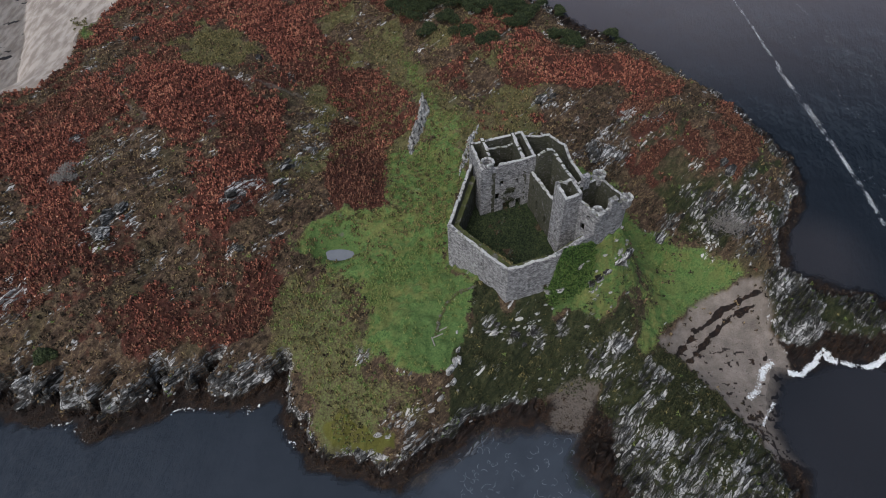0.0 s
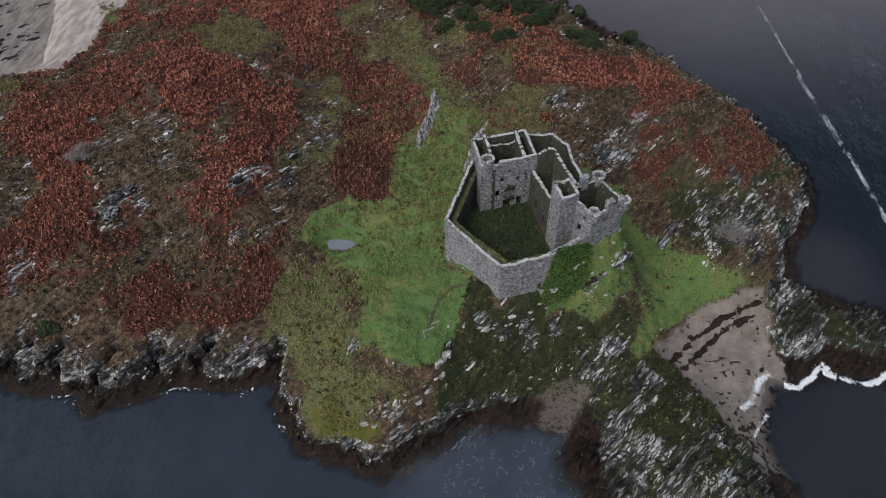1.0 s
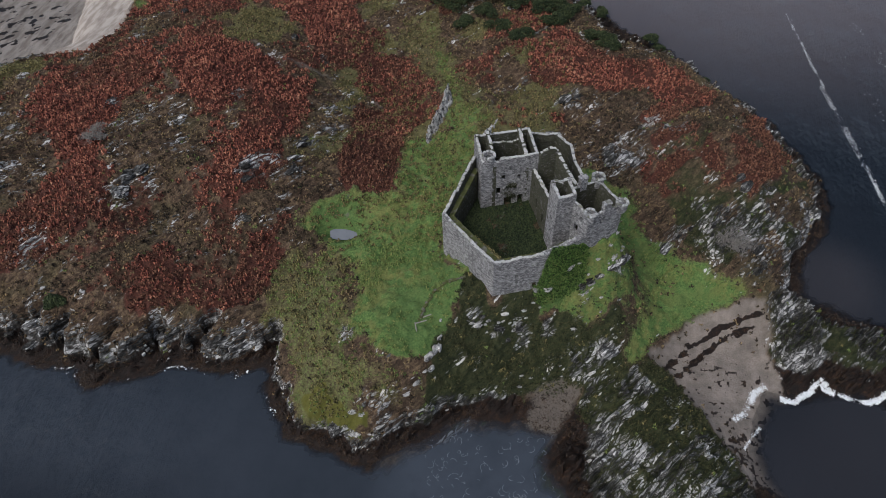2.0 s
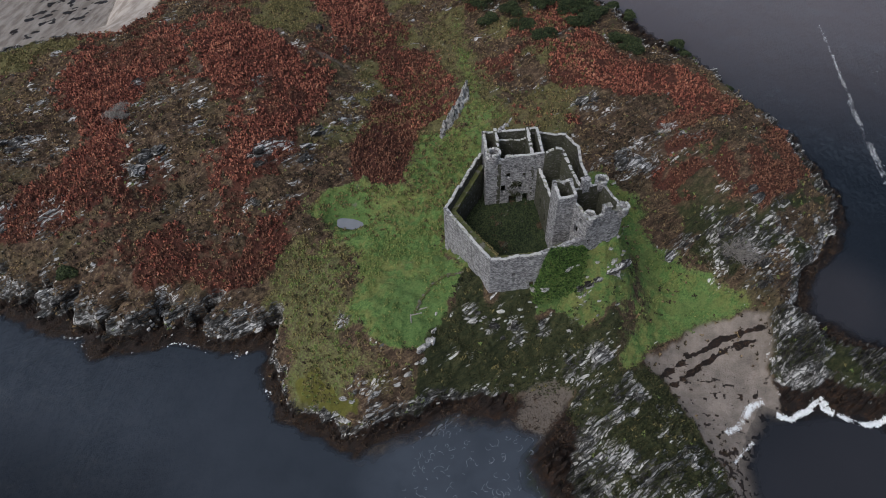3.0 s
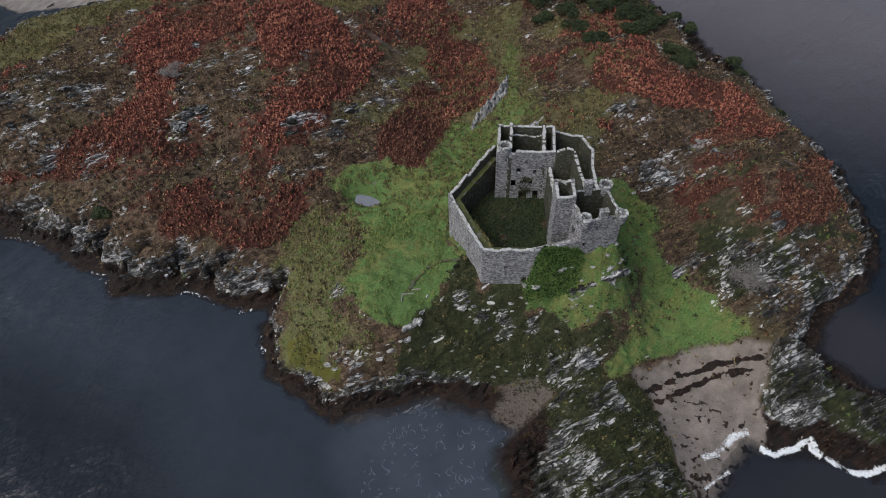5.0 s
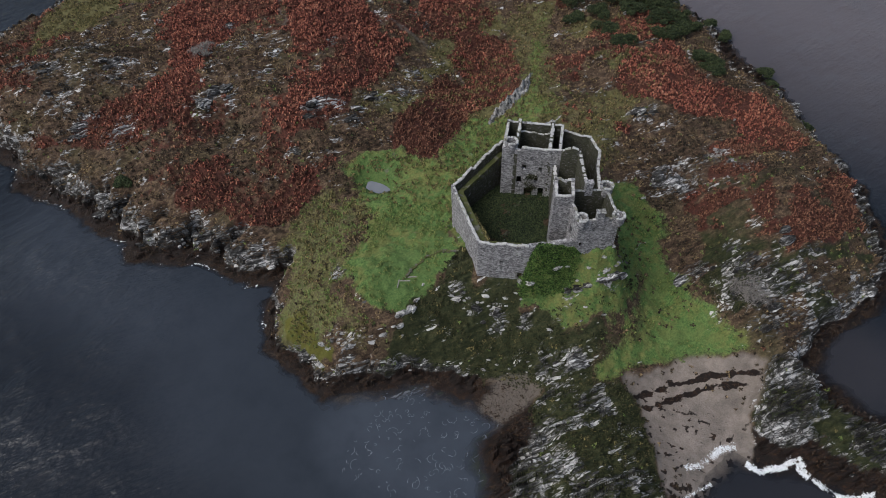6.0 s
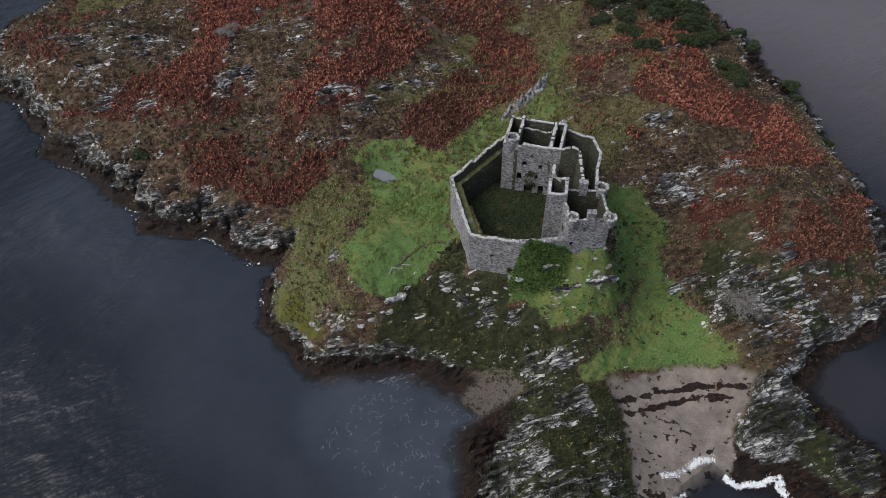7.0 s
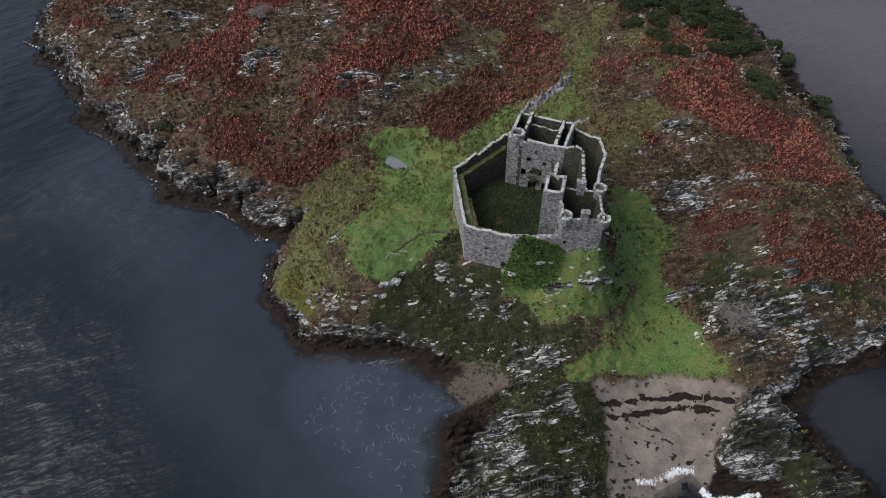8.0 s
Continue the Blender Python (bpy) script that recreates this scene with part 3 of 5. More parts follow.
def island(x, y):
    """Height of the ground, and what covers it."""
    u, v = x * math.cos(STRIKE) + y * math.sin(STRIKE), y * math.cos(STRIKE) - x * math.sin(STRIKE)
    d0 = signed_distance(x, y, COAST)
    beach, spit, pebbles = (smooth(-1.5, 1.5, patch_distance(x, y, p) + 1.2 * fbm(x, y, 3.5, 3, 2)) for p in (BEACH, SPIT, PEBBLES))
    soft = np.clip(beach + spit + pebbles, 0, 1)
    ragged = 0.2 + fbm(u * 0.3, v, 5.0, 4, 3) * 2.4 + fbm(u * 0.45, v, 1.6, 3, 5) * 1.1
    d = d0 + ragged * (1 - 0.8 * soft) * smooth(17, 3, np.abs(d0))
    cleft = np.min([line_distance(x, y, c) for c in CLEFTS], 0) + 0.9 * fbm(x, y, 2.2, 3, 51)
    gully = smooth(2.0, 0.5, cleft) * smooth(12, 8, d0) * (1 - soft)
    d = d - 0.85 * np.maximum(d - 0.6, 0) * gully
    hills = sum(h * np.exp(-((x - kx) ** 2 + (y - ky) ** 2) / r ** 2) for kx, ky, r, h in KNOLLS)
    rise = np.where(soft > 0.5, 3.5, 3.1)
    z = np.maximum(hills, 0.4) * (1 - np.exp(-np.maximum(d - 2.3 * (1 - soft), 0) / rise)) + smooth(0, 2.6, d) * 0.9 * (1 - soft)
    z = z + 3.4 * np.exp(-(((x - 65.2) / 5.0) ** 2 + ((y - 75.2) / 7.8) ** 2) ** 3) + 1.6 * np.exp(-((x - 79.5) / 4.5) ** 2 - ((y - 75) / 5) ** 2)
    # sea bed
    gentle = np.clip(smooth(20, 6, line_distance(x, y, [(2, 44), (10, 42), (16, 40)])) + smooth(55, 35, line_distance(x, y, [(-200, 205), (-190, 165), (-160, 150)])) + smooth(24, 6, line_distance(x, y, [(62, 50), (64, 58)])) + 0.7 * smooth(10, 2, line_distance(x, y, [(74, 84), (80, 90)])), 0, 1)
    fall = np.where(d < 0, -0.1 + d * (0.75 - 0.48 * gentle - 0.24 * spit), 0)
    z = np.where(d < 0, np.maximum(fall + 0.22 * fbm(x, y, 2.0, 3, 9), -7), z)
    z = np.where((spit > 0.5) & (d < 0), np.maximum(z, -0.22 + 0.1 * fbm(x, y, 5, 3, 56)), z)
    # masks
    lawn = np.max([smooth(-2.5, 2.5, patch_distance(x, y, p) + 3.4 * fbm(x, y, 6, 4, 11)) for p in (LAWN, LAWN_NECK, LAWN_SPIT)], 0)
    lawn = np.maximum(lawn, 0.72 * smooth(-2, 2, patch_distance(x, y, LAWN_PATH) + 2 * fbm(x, y, 4, 3, 53)))
    crag_green = smooth(-1.5, 1.5, patch_distance(x, y, LAWN_CRAG) + 2.4 * fbm(x, y, 3, 3, 12))
    tussock = np.max([smooth(-3, 3, patch_distance(x, y, p) + 6.5 * fbm(x, y, 6, 4, 13)) for p in (TUSSOCK, TUSSOCK_SHORE, CLEARING)], 0)
    tussock = np.maximum(tussock, 0.55 * smooth(-3, 3, patch_distance(x, y, TUSSOCK_NORTH) + 3 * fbm(x, y, 5, 3, 54)))
    dark = smooth(-2, 2, patch_distance(x, y, DARK_SLOPE) + 2.6 * fbm(x, y, 4, 3, 14))
    dark = np.maximum(dark, smooth(-2, 2, patch_distance(x, y, SKERRY)) * smooth(-0.3, 0.1, fbm(u * 0.6, v, 4, 3, 72)) * 0.8)
    craggy = np.maximum(smooth(-2, 2, patch_distance(x, y, EAST_CRAG) + 2 * fbm(x, y, 5, 3, 75)), smooth(-2, 1, patch_distance(x, y, SKERRY)))
    dark = np.maximum(dark, 0.36 * crag_green)
    crag_green = 0.8 * crag_green
    lawn = lawn * (1 - 0.32 * smooth(22, 34, x))
    moss = smooth(-1, 1.5, patch_distance(x, y, MOSS) + 1.5 * fbm(x, y, 3, 3, 15))
    bracken = np.max([smooth(-2, 2, patch_distance(x, y, p) + 3.2 * fbm(u * 0.7, v, 6, 4, 16)) for p in BRACKEN_PATCHES], 0)
    scattered = smooth(0.10, 0.32, fbm(u * 0.6, v, 11, 4, 17)) * smooth(5, 11, d0) * ((y > 80) | (x < -36))
    clearing = np.max([smooth(-2, 2, patch_distance(x, y, p) + 3 * fbm(u * 0.6, v, 5, 3, 52)) for p in HEATH_PATCHES], 0)
    keep_off = smooth(5, 14, -patch_distance(x, y, CASTLE, 16.0))
    bracken = keep_off * (1 - craggy) * (1 - 0.85 * clearing) * np.clip(np.max([bracken, 0.8 * scattered, 0.5 * smooth(-30, -45, x) * smooth(4, 9, d0) * smooth(-0.3, 0.2, fbm(x, y, 7, 3, 35))], 0), 0, 1) * (1 - np.clip(lawn + crag_green + tussock + dark + moss + soft, 0, 1))
    bracken = bracken * (1 - 0.75 * smooth(36, 42, x) * smooth(0.0, 0.25, fbm(u * 0.6, v, 6, 3, 88)) * (y < 128))
    east = smooth(36, 42, x) * smooth(130, 118, y) * smooth(80, 84, y) * smooth(-0.5, 0.0, fbm(u * 0.6, v, 5, 3, 86))
    dark = np.maximum(dark, 0.62 * east * (1 - bracken) * (1 - lawn) * (1 - soft))
    dark = np.maximum(dark, 0.7 * smooth(13, 17, x) * smooth(84, 79, y) * (1 - lawn) * (1 - soft) * (1 - np.clip(1.3 * crag_green, 0, 1)))
    meadow = smooth(-3, 3, patch_distance(x, y, TUSSOCK) + 5.5 * fbm(x, y, 6, 4, 13))
    green = np.clip(np.max([lawn, crag_green, 0.30 * dark, 0.42 * meadow], 0) * (1 - soft), 0, 1)
    faded = lawn * smooth(72, 92, y) * smooth(20, 10, x)
    green = green * (1 - 0.25 * faded) * (1 - 0.15 * smooth(118, 130, y) * (x < 10))
    crag, islet = np.zeros_like(x), np.zeros_like(x)
    for ox, oy, r in OUTCROPS:
        crag = np.maximum(crag, smooth(1.5, 0.2, np.hypot(x - ox, y - oy) / r - 0.9 * fbm(u * 0.45, v, 2.5, 4, 18)))
    for ox, oy, r in ISLETS:
        islet = np.maximum(islet, smooth(1.3, 0.7, np.hypot(x - ox, y - oy) / r - 0.5 * fbm(u * 0.5, v, 2.5, 3, 60)))
    beds = np.abs(fbm(u * 0.35, v, 2.2, 4, 20))
    shelf = smooth(0.6, 1.7, d) * smooth(np.where((x > -33) & (x < 22) & (y < 62), 4.8, np.where(x < -33, 9.0, 7.0)) + 2.0 * fbm(x, y, 9, 2, 21), 3.2, d) * (1 - soft) * (1 - 0.75 * lawn) * np.maximum(smooth(-0.75, 0.1, fbm(x, y, 13, 3, 22) + 0.35), smooth(20, 40, x) * smooth(120, 140, y))
    flecks = 0.9 * smooth(0.08, 0.28, fbm(u * 0.5, v, 2.6, 4, 23)) * (1 - np.clip(lawn + tussock + bracken + soft + moss, 0, 1)) * smooth(1, 6, d)
    b = line_distance(x, y, BANK)
    strand_rock = 0.95 * smooth(1.2, 2.0, d) * smooth(6.2, 4.6, d + 1.5 * fbm(x, y, 3, 2, 46)) * smooth(12, 22, x) * smooth(92, 108, y)
    rock = np.clip(np.max([strand_rock, 0.78 * islet, np.where(x > 35, 0.52, 0.58) * crag, 0.82 * shelf, np.where(x < -75, 0.52, 0.42) * flecks, 0.62 * craggy * smooth(-0.02, 0.16, fbm(u * 0.4, v, 3.0, 4, 73)), 0.3 * dark * smooth(0.30, 0.42, fbm(u * 0.45, v, 2.4, 4, 74))], 0) * (1 - soft), 0, 1) * smooth(2.6, 3.6, b)
    wet = smooth(2.4, 1.2, z + 0.45 * fbm(x, y, 3, 3, 24)) * (1 - soft) * (1 - lawn) + soft * smooth(-0.02, -0.5, z) * 0.22
    # relief
    phase = v / 1.3 + 1.3 * fbm(u * 0.5, v, 7, 3, 36) + 0.35 * fbm(x, y, 1.6, 2, 37)
    ledge = (1 - (phase - np.floor(phase)) ** 1.6) * (0.55 + 0.6 * vnoise(u * 0.5, np.floor(phase) * 7.3, 38))
    z = z + rock * smooth(0, 2, d) * (2.4 * (0.25 - beds) + 1.25 * ledge) * np.where(d > 0, 1, 0)
    z = z + smooth(0, 4, d) * (1 - soft) * (0.5 * fbm(x, y, 6, 3, 26) + 0.6 * fbm(x, y, 1.9, 4, 27) + np.where(green > 0.4, 0.5, 1.5) * (0.16 - np.abs(fbm(u * 0.4, v, 3.4, 3, 71))) + (0.3 * (1 - green) + 0.7 * dark) * (ledge - 0.5))
    mown = np.max([np.exp(-((x - mx) ** 2 + (y - my) ** 2) / mr ** 2) for mx, my, mr in ((-5, 63, 9), (-27, 88, 8), (-1, 74, 5), (36, 88, 8), (46, 79, 9))], 0) * lawn
    tuft = (1 - soft) * smooth(0.5, 4, d) * (1 - rock) * (0.42 - 0.36 * mown) * (1 - 0.5 * dark)
    z = z + tuft * (0.75 - hummocks(x, y, 1.15, 81)) + 0.6 * tuft * (0.75 - hummocks(x * 0.8, y, 2.9, 82))
    # the knoll under the castle
    ring = patch_distance(x, y, CASTLE, 16.0)
    z = np.where(ring > 0.2, YARD + 0.12 * fbm(x, y, 3, 3, 28), z)
    near = smooth(3.5, 0.0, -ring) * (ring <= 0.2)
    foot = 14.6 + 2.0 * smooth(2, 9, x) + 0.8 * smooth(9, 16, x)
    z = z * (1 - 0.8 * near) + np.minimum(np.maximum(z, foot), 18.5) * 0.8 * near
    outside = ring <= 0.3
    bank = 25.7 - (4.4 - 2.5 * smooth(22.5, 27, x)) * b - 2.2 * smooth(20, 24, x) - 5.0 * smooth(78.5, 85, y) + 1.8 * fbm(x, y, 2.2, 4, 29)
    taper = smooth(0, 2.0, x - 15.2 + 0.4 * fbm(x, y, 1.5, 2, 33)) * smooth(0, 7.0, 36.0 - x)
    dark = dark * (1 - 0.85 * smooth(4.6, 3.0, b) * taper)
    z = np.where(outside & (b < 8.5), np.maximum(z, z + (bank - z) * taper), z)
    inside = ring > -0.3
    green = np.maximum(green, 0.8 * near * (x < 4))
    green = np.where(inside, 0.2, np.maximum(green, smooth(3.2, 2.4, b) * taper * (x > 15)))
    bay = smooth(17, 10, line_distance(x, y, [(0, 44), (8, 41), (15, 40)])) * smooth(-0.15, -0.5, z + 0.25 * fbm(x, y, 2.5, 3, 39)) * (d < 0)
    bracken, rock = (np.where(inside, 0, m) for m in (bracken, rock))
    # courtyard floor darkened: dead growth, and the walls' shade put into the colour
    wet = np.where(inside, 0.42, wet * (1 - 0.8 * bay))
    tarn = np.hypot((x + 25.6) / 2.9, (y - 86.8) / 1.6)
    z = np.where(tarn < 2.2, 7.75 + (z - 7.75) * smooth(1.1, 2.2, tarn) - 0.5 * smooth(1.12, 0.9, tarn), z)
    z = z - 0.22 * smooth(0.8, 0.2, line_distance(x, y, [(-8, 118), (-12, 104), (-13, 92), (-15, 80), (-17, 70), (-15, 60)])) * (ring < -2)
    # trodden lines
    track = np.max([0.62 * smooth(1.0, 0.1, line_distance(x, y, p) + 0.9 * fbm(x, y, 2.4, 3, 30)) for p in ([(-108, 165), (-101, 153), (-86, 137), (-80, 128), (-74, 124), (-74, 114)], [(-62, 145), (-53, 139), (-46, 140), (-38, 140), (-31, 138), (-26, 132)], [(-28.6, 90.5), (-25.2, 90.8)], [(-25.5, 94.5), (-21.4, 93.4)])], 0)
    strand = np.max([smooth(0.75, 0.3, line_distance(x, y, p) + 0.7 * fbm(x, y, 1.2, 3, 31)) for p in WRACK_LINES], 0)
    wrack = smooth(0.38, 0.48, fbm(x, y, 0.75, 2, 32) + 0.16 * smooth(62, 52, y) + 0.16 * fbm(x, y, 5, 2, 85)) * beach * smooth(74, 66, y)
    wet = np.clip(wet + 0.85 * spit * smooth(0.22, 0.36, fbm(u * 0.6, v, 1.7, 3, 57)) * smooth(-0.2, 0.2, fbm(x, y, 9, 2, 59)) * smooth(0.0, -0.1, z) + 0.75 * strand * beach + 0.66 * wrack + 0.42 * pebbles, 0, 1)
    moor = smooth(-50, -34, x) * smooth(26, 14, x) * smooth(96, 112, y) * smooth(-0.25, 0.2, fbm(u * 0.7, v, 7, 4, 61)) * 0.75 * smooth(3, 8, d)
    olive = np.clip(np.max([tussock * (1 - 0.45 * meadow), 0.25 * dark, 0.55 * faded, np.where(inside, 0, moor)], 0) + 0.4 * moss, 0, 1)
    brown = np.clip(np.max([0.7 * smooth(-48, -38, x) * smooth(14, 5, x) * smooth(104, 114, y), smooth(36, 42, x) * smooth(139, 131, y), 0.65 * smooth(92, 80, y), smooth(-1, 1, patch_distance(x, y, BRACKEN_PATCHES[6])), 0.8 * smooth(0.05, 0.3, fbm(x, y, 13, 3, 55))], 0), 0, 1)
    return dict(brown=brown, z=z, d=d, grass=green, bracken=bracken, rock=rock, sand=np.clip(0.68 * beach + spit, 0, 1), moss=moss, olive=olive, wet=wet, path=np.maximum(track, 0.9 * pebbles), dark=dark, ring=ring, bank=b, mown=mown)


def stretched_axis(lo, hi, step, far, growth=1.35):
    mid = np.arange(lo, hi + step / 2, step)
    out, s, p = [], step, 0.0
    while p < far:
        s *= growth
        p += s
        out.append(p)
    out = np.array(out)
    return np.concatenate([lo - out[::-1], mid, mid[-1] + out])


def sheet(name, xs, ys, zs, mat):
    nx, ny = len(xs), len(ys)
    gx, gy = np.meshgrid(xs, ys)
    idx = np.arange(nx * ny).reshape(ny, nx)
    faces = np.stack([idx[:-1, :-1], idx[:-1, 1:], idx[1:, 1:], idx[1:, :-1]], -1).reshape(-1, 4)
    me = mesh_from(name, np.stack([gx, gy, zs], -1).reshape(-1, 3), faces, True)
    me.materials.append(mat)
    return new(name, me)


STEP, X0, X1, Y0, Y1 = 0.28, -168, 91, 30, 209
XS, YS = stretched_axis(X0, X1, STEP, 2000), stretched_axis(Y0, Y1, STEP, 2000)
GX, GY = np.meshgrid(XS, YS)
LAND = {k: v.reshape(GX.shape) for k, v in island(GX.ravel(), GY.ravel()).items()}
ground = tagged(sheet("ground", XS, YS, LAND["z"], GROUND), "rough island ground of heath, turf, rock and shore", "ground", kind="structure")
flat_rock = (LAND["rock"][:-1, :-1] < 0.4) | (LAND["ring"][:-1, :-1] > -1)
ground.data.polygons.foreach_set("use_smooth", flat_rock.ravel())
point_colours(ground.data, "cover_a", [LAND[k].ravel() for k in ("grass", "bracken", "rock", "sand")])
point_colours(ground.data, "cover_c", [LAND[k].ravel() for k in ("dark", "mown", "brown")])
point_colours(ground.data, "cover_b", [LAND[k].ravel() for k in ("moss", "olive", "wet", "path")])
FINE_X, FINE_Y = int(np.argmin(np.abs(XS - X0))), int(np.argmin(np.abs(YS - Y0)))


def at(key, x, y):
    """A cover mask or the height at places inside the fine part of the ground."""
    x, y = np.asarray(x, float), np.asarray(y, float)
    fx = np.clip((x - X0) / STEP, 0, (X1 - X0) / STEP - 1) + FINE_X
    fy = np.clip((y - Y0) / STEP, 0, (Y1 - Y0) / STEP - 1) + FINE_Y
    i, j = fx.astype(int), fy.astype(int)
    a, b, m = fx - i, fy - j, LAND[key]
    return (m[j, i] * (1 - a) + m[j, i + 1] * a) * (1 - b) + (m[j + 1, i] * (1 - a) + m[j + 1, i + 1] * a) * b


WX, WY = stretched_axis(-200, 130, 1.0, 2200), stretched_axis(0, 240, 1.0, 2200)
wx, wy = np.meshgrid(WX, WY)
bed = island(wx.ravel(), wy.ravel())["z"].reshape(wx.shape)
water = tagged(sheet("water", WX, WY, np.zeros_like(wx), WATER), "dark slate blue sea with a light chop", "sea", kind="structure")
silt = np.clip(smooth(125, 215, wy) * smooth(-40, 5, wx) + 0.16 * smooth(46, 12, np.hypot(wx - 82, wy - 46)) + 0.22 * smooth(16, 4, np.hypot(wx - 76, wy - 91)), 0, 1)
calm = smooth(75, 8, np.hypot(wx + 2, wy - 44)) + smooth(30, 10, np.hypot(wx - 76, wy - 60))
# where shallows and painted sky sheen lighten the water: bay and south-west shore
bay_sheen = np.maximum(0.6 * smooth(26, 5, line_distance(wx, wy, [(2, 42), (10, 41), (16, 40)])), 0.3 * smooth(26, 6, line_distance(wx, wy, [(-85, 48), (-40, 46), (-25, 34), (10, 30)])))
point_colours(water.data, "depth", [smooth(0.0, 1.1, -bed).ravel(), silt.ravel(), bay_sheen.ravel(), 1 - 0.9 * np.clip(calm, 0, 1).ravel()])


# ---- things ----
def thing(name, label, category, group="", at_place=(0, 0, 0)):
    ob = new(name)
    ob.location = at_place
    ob.empty_display_size = 0.5
    return tagged(ob, label, category, group)


def under(name, me, mat, parent, label=""):
    me.materials.append(mat)
    ob = new(name, me)
    ob.parent = parent
    if label:
        ob["label"] = label
    return ob


def wall_mesh(p0, p1, thick, base, tops, openings=(), cell=0.42, crest=0.22, seed=0, rough=0.05):
    """A rubble wall whose outer face runs from p0 to p1, with its thickness to the left, a broken head along tops [(u, z)] and real openings (u0, u1, z0, z1)."""
    p0, p1 = Vector(p0), Vector(p1)
    length = (p1 - p0).length
    along = (p1 - p0) / length
    inward = Vector((-along.y, along.x))
    us = sorted({0.0, length, *[i * length / max(1, round(length / cell)) for i in range(1, max(1, round(length / cell)))], *[c for o in openings for c in o[:2] if 0 < c < length]})
    us = [a for i, a in enumerate(us) if i == 0 or a - us[i - 1] > 0.04]
    tu, tz = [t[0] * length for t in tops], [t[1] for t in tops]
    high = max(tz)
    zs = sorted({base, *[base + i * cell for i in range(1, int((high - base) / cell))], *[c for o in openings for c in o[2:]]})
    zs = [a for i, a in enumerate(zs) if i == 0 or a - zs[i - 1] > 0.05]
    bm = bmesh.new()
    nu = len(us)
    ua = np.array(us)
    head = np.interp(ua, tu, tz) + crest * (vnoise(ua * 1.7 + seed * 7.7, ua * 0 + seed, seed) + 0.6 * vnoise(ua * 4.1, ua * 0 + 3.3 + seed, seed + 1)) * 0.6
    grid = {}

    def vert(i, k, side):
        key = (i, k, side)
        if key not in grid:
            z = min(zs[k], head[i]) if k < len(zs) else head[i]
            q = p0 + along * us[i] + inward * (thick * side)
            w = noise.noise_vector(Vector((q.x * 1.3, q.y * 1.3, z * 1.5 + seed))) * rough
            grid[key] = bm.verts.new((q.x + w.x, q.y + w.y, z + w.z * 0.6))
        return grid[key]

    rows = len(zs)
    solid = np.zeros((nu - 1, rows), bool)
    for i in range(nu - 1):
        for k in range(rows):
            lo = zs[k]
            if lo >= min(head[i], head[i + 1]) - 0.02:
                continue
            hi = zs[k + 1] if k + 1 < rows else max(head[i], head[i + 1])
            cu, cz = (us[i] + us[i + 1]) / 2, (lo + hi) / 2
            solid[i, k] = not any(o[0] < cu < o[1] and o[2] < cz < o[3] for o in openings)

    def face(*vs, side=0):
        vs = list(dict.fromkeys(vs))
        if len(vs) > 2:
            try:
                bm.faces.new(vs).material_index = side
            except ValueError:
                pass

    for i in range(nu - 1):
        for k in range(rows):
            if not solid[i, k]:
                continue
            top = k + 1 if k + 1 < rows and solid[i, k + 1] or any(o[0] < (us[i] + us[i + 1]) / 2 < o[1] and abs(o[2] - (zs[k + 1] if k + 1 < rows else 1e9)) < 0.06 for o in openings) else None
            kt = top if top is not None else rows + 5
            a, b = (i, k), (i + 1, k)
            face(vert(i, k, 0), vert(i + 1, k, 0), vert(i + 1, kt, 0), vert(i, kt, 0))
            face(vert(i + 1, k, 1), vert(i, k, 1), vert(i, kt, 1), vert(i + 1, kt, 1), side=1)
            if not (k + 1 < rows and solid[i, k + 1]):
                face(vert(i, kt, 0), vert(i + 1, kt, 0), vert(i + 1, kt, 1), vert(i, kt, 1))
            if k == 0 or not solid[i, k - 1]:
                face(vert(i + 1, k, 0), vert(i, k, 0), vert(i, k, 1), vert(i + 1, k, 1))
            if i == 0 or not solid[i - 1, k]:
                face(vert(i, k, 0), vert(i, kt, 0), vert(i, kt, 1), vert(i, k, 1))
            if i == nu - 2 or not solid[i + 1, k]:
                face(vert(i + 1, kt, 0), vert(i + 1, k, 0), vert(i + 1, k, 1), vert(i + 1, kt, 1))
    bmesh.ops.recalc_face_normals(bm, faces=bm.faces)
    me = bpy.data.meshes.new("wall")
    bm.to_mesh(me)
    bm.free()
    heads = [(p0 + along * u, inward, float(h)) for u, h in zip(us, head)]
    return me, heads


def block(bm, centre, size, turn, rng, wear=0.06):
    """One rough-hewn stone."""
    m = Matrix.Translation(centre) @ Matrix.Rotation(turn, 4, "Z") @ Matrix.Rotation(rng.uniform(-0.15, 0.15), 4, "X") @ Matrix.Diagonal((*size, 1))
    made = bmesh.ops.create_cube(bm, size=1.0, matrix=m)["verts"]
    for v in made:
        v.co += Vector([rng.uniform(-wear, wear) for _ in range(3)])


def stone_shapes(name, count, mat, seed, wear=0.12, cuts=0):
    """A few rough stones of unit size to share between many."""
    rng = random.Random(seed)
    made = []
    for _ in range(count):
        bm = bmesh.new()
        bmesh.ops.create_cube(bm, size=1.0)
        if cuts:
            bmesh.ops.subdivide_edges(bm, edges=bm.edges[:], cuts=cuts, use_grid_fill=True)
            for v in bm.verts:
                v.co = v.co.normalized() * (0.42 + 0.16 * v.co.length)
        for v in bm.verts:
            v.co += Vector([rng.uniform(-wear, wear) for _ in range(3)])
        me = bpy.data.meshes.new(name)
        bm.to_mesh(me)
        bm.free()
        me.materials.append(mat)
        made.append(me)
    return made


COPING = stone_shapes("coping_stone", 6, CREST, 4)
coping_made = [0]


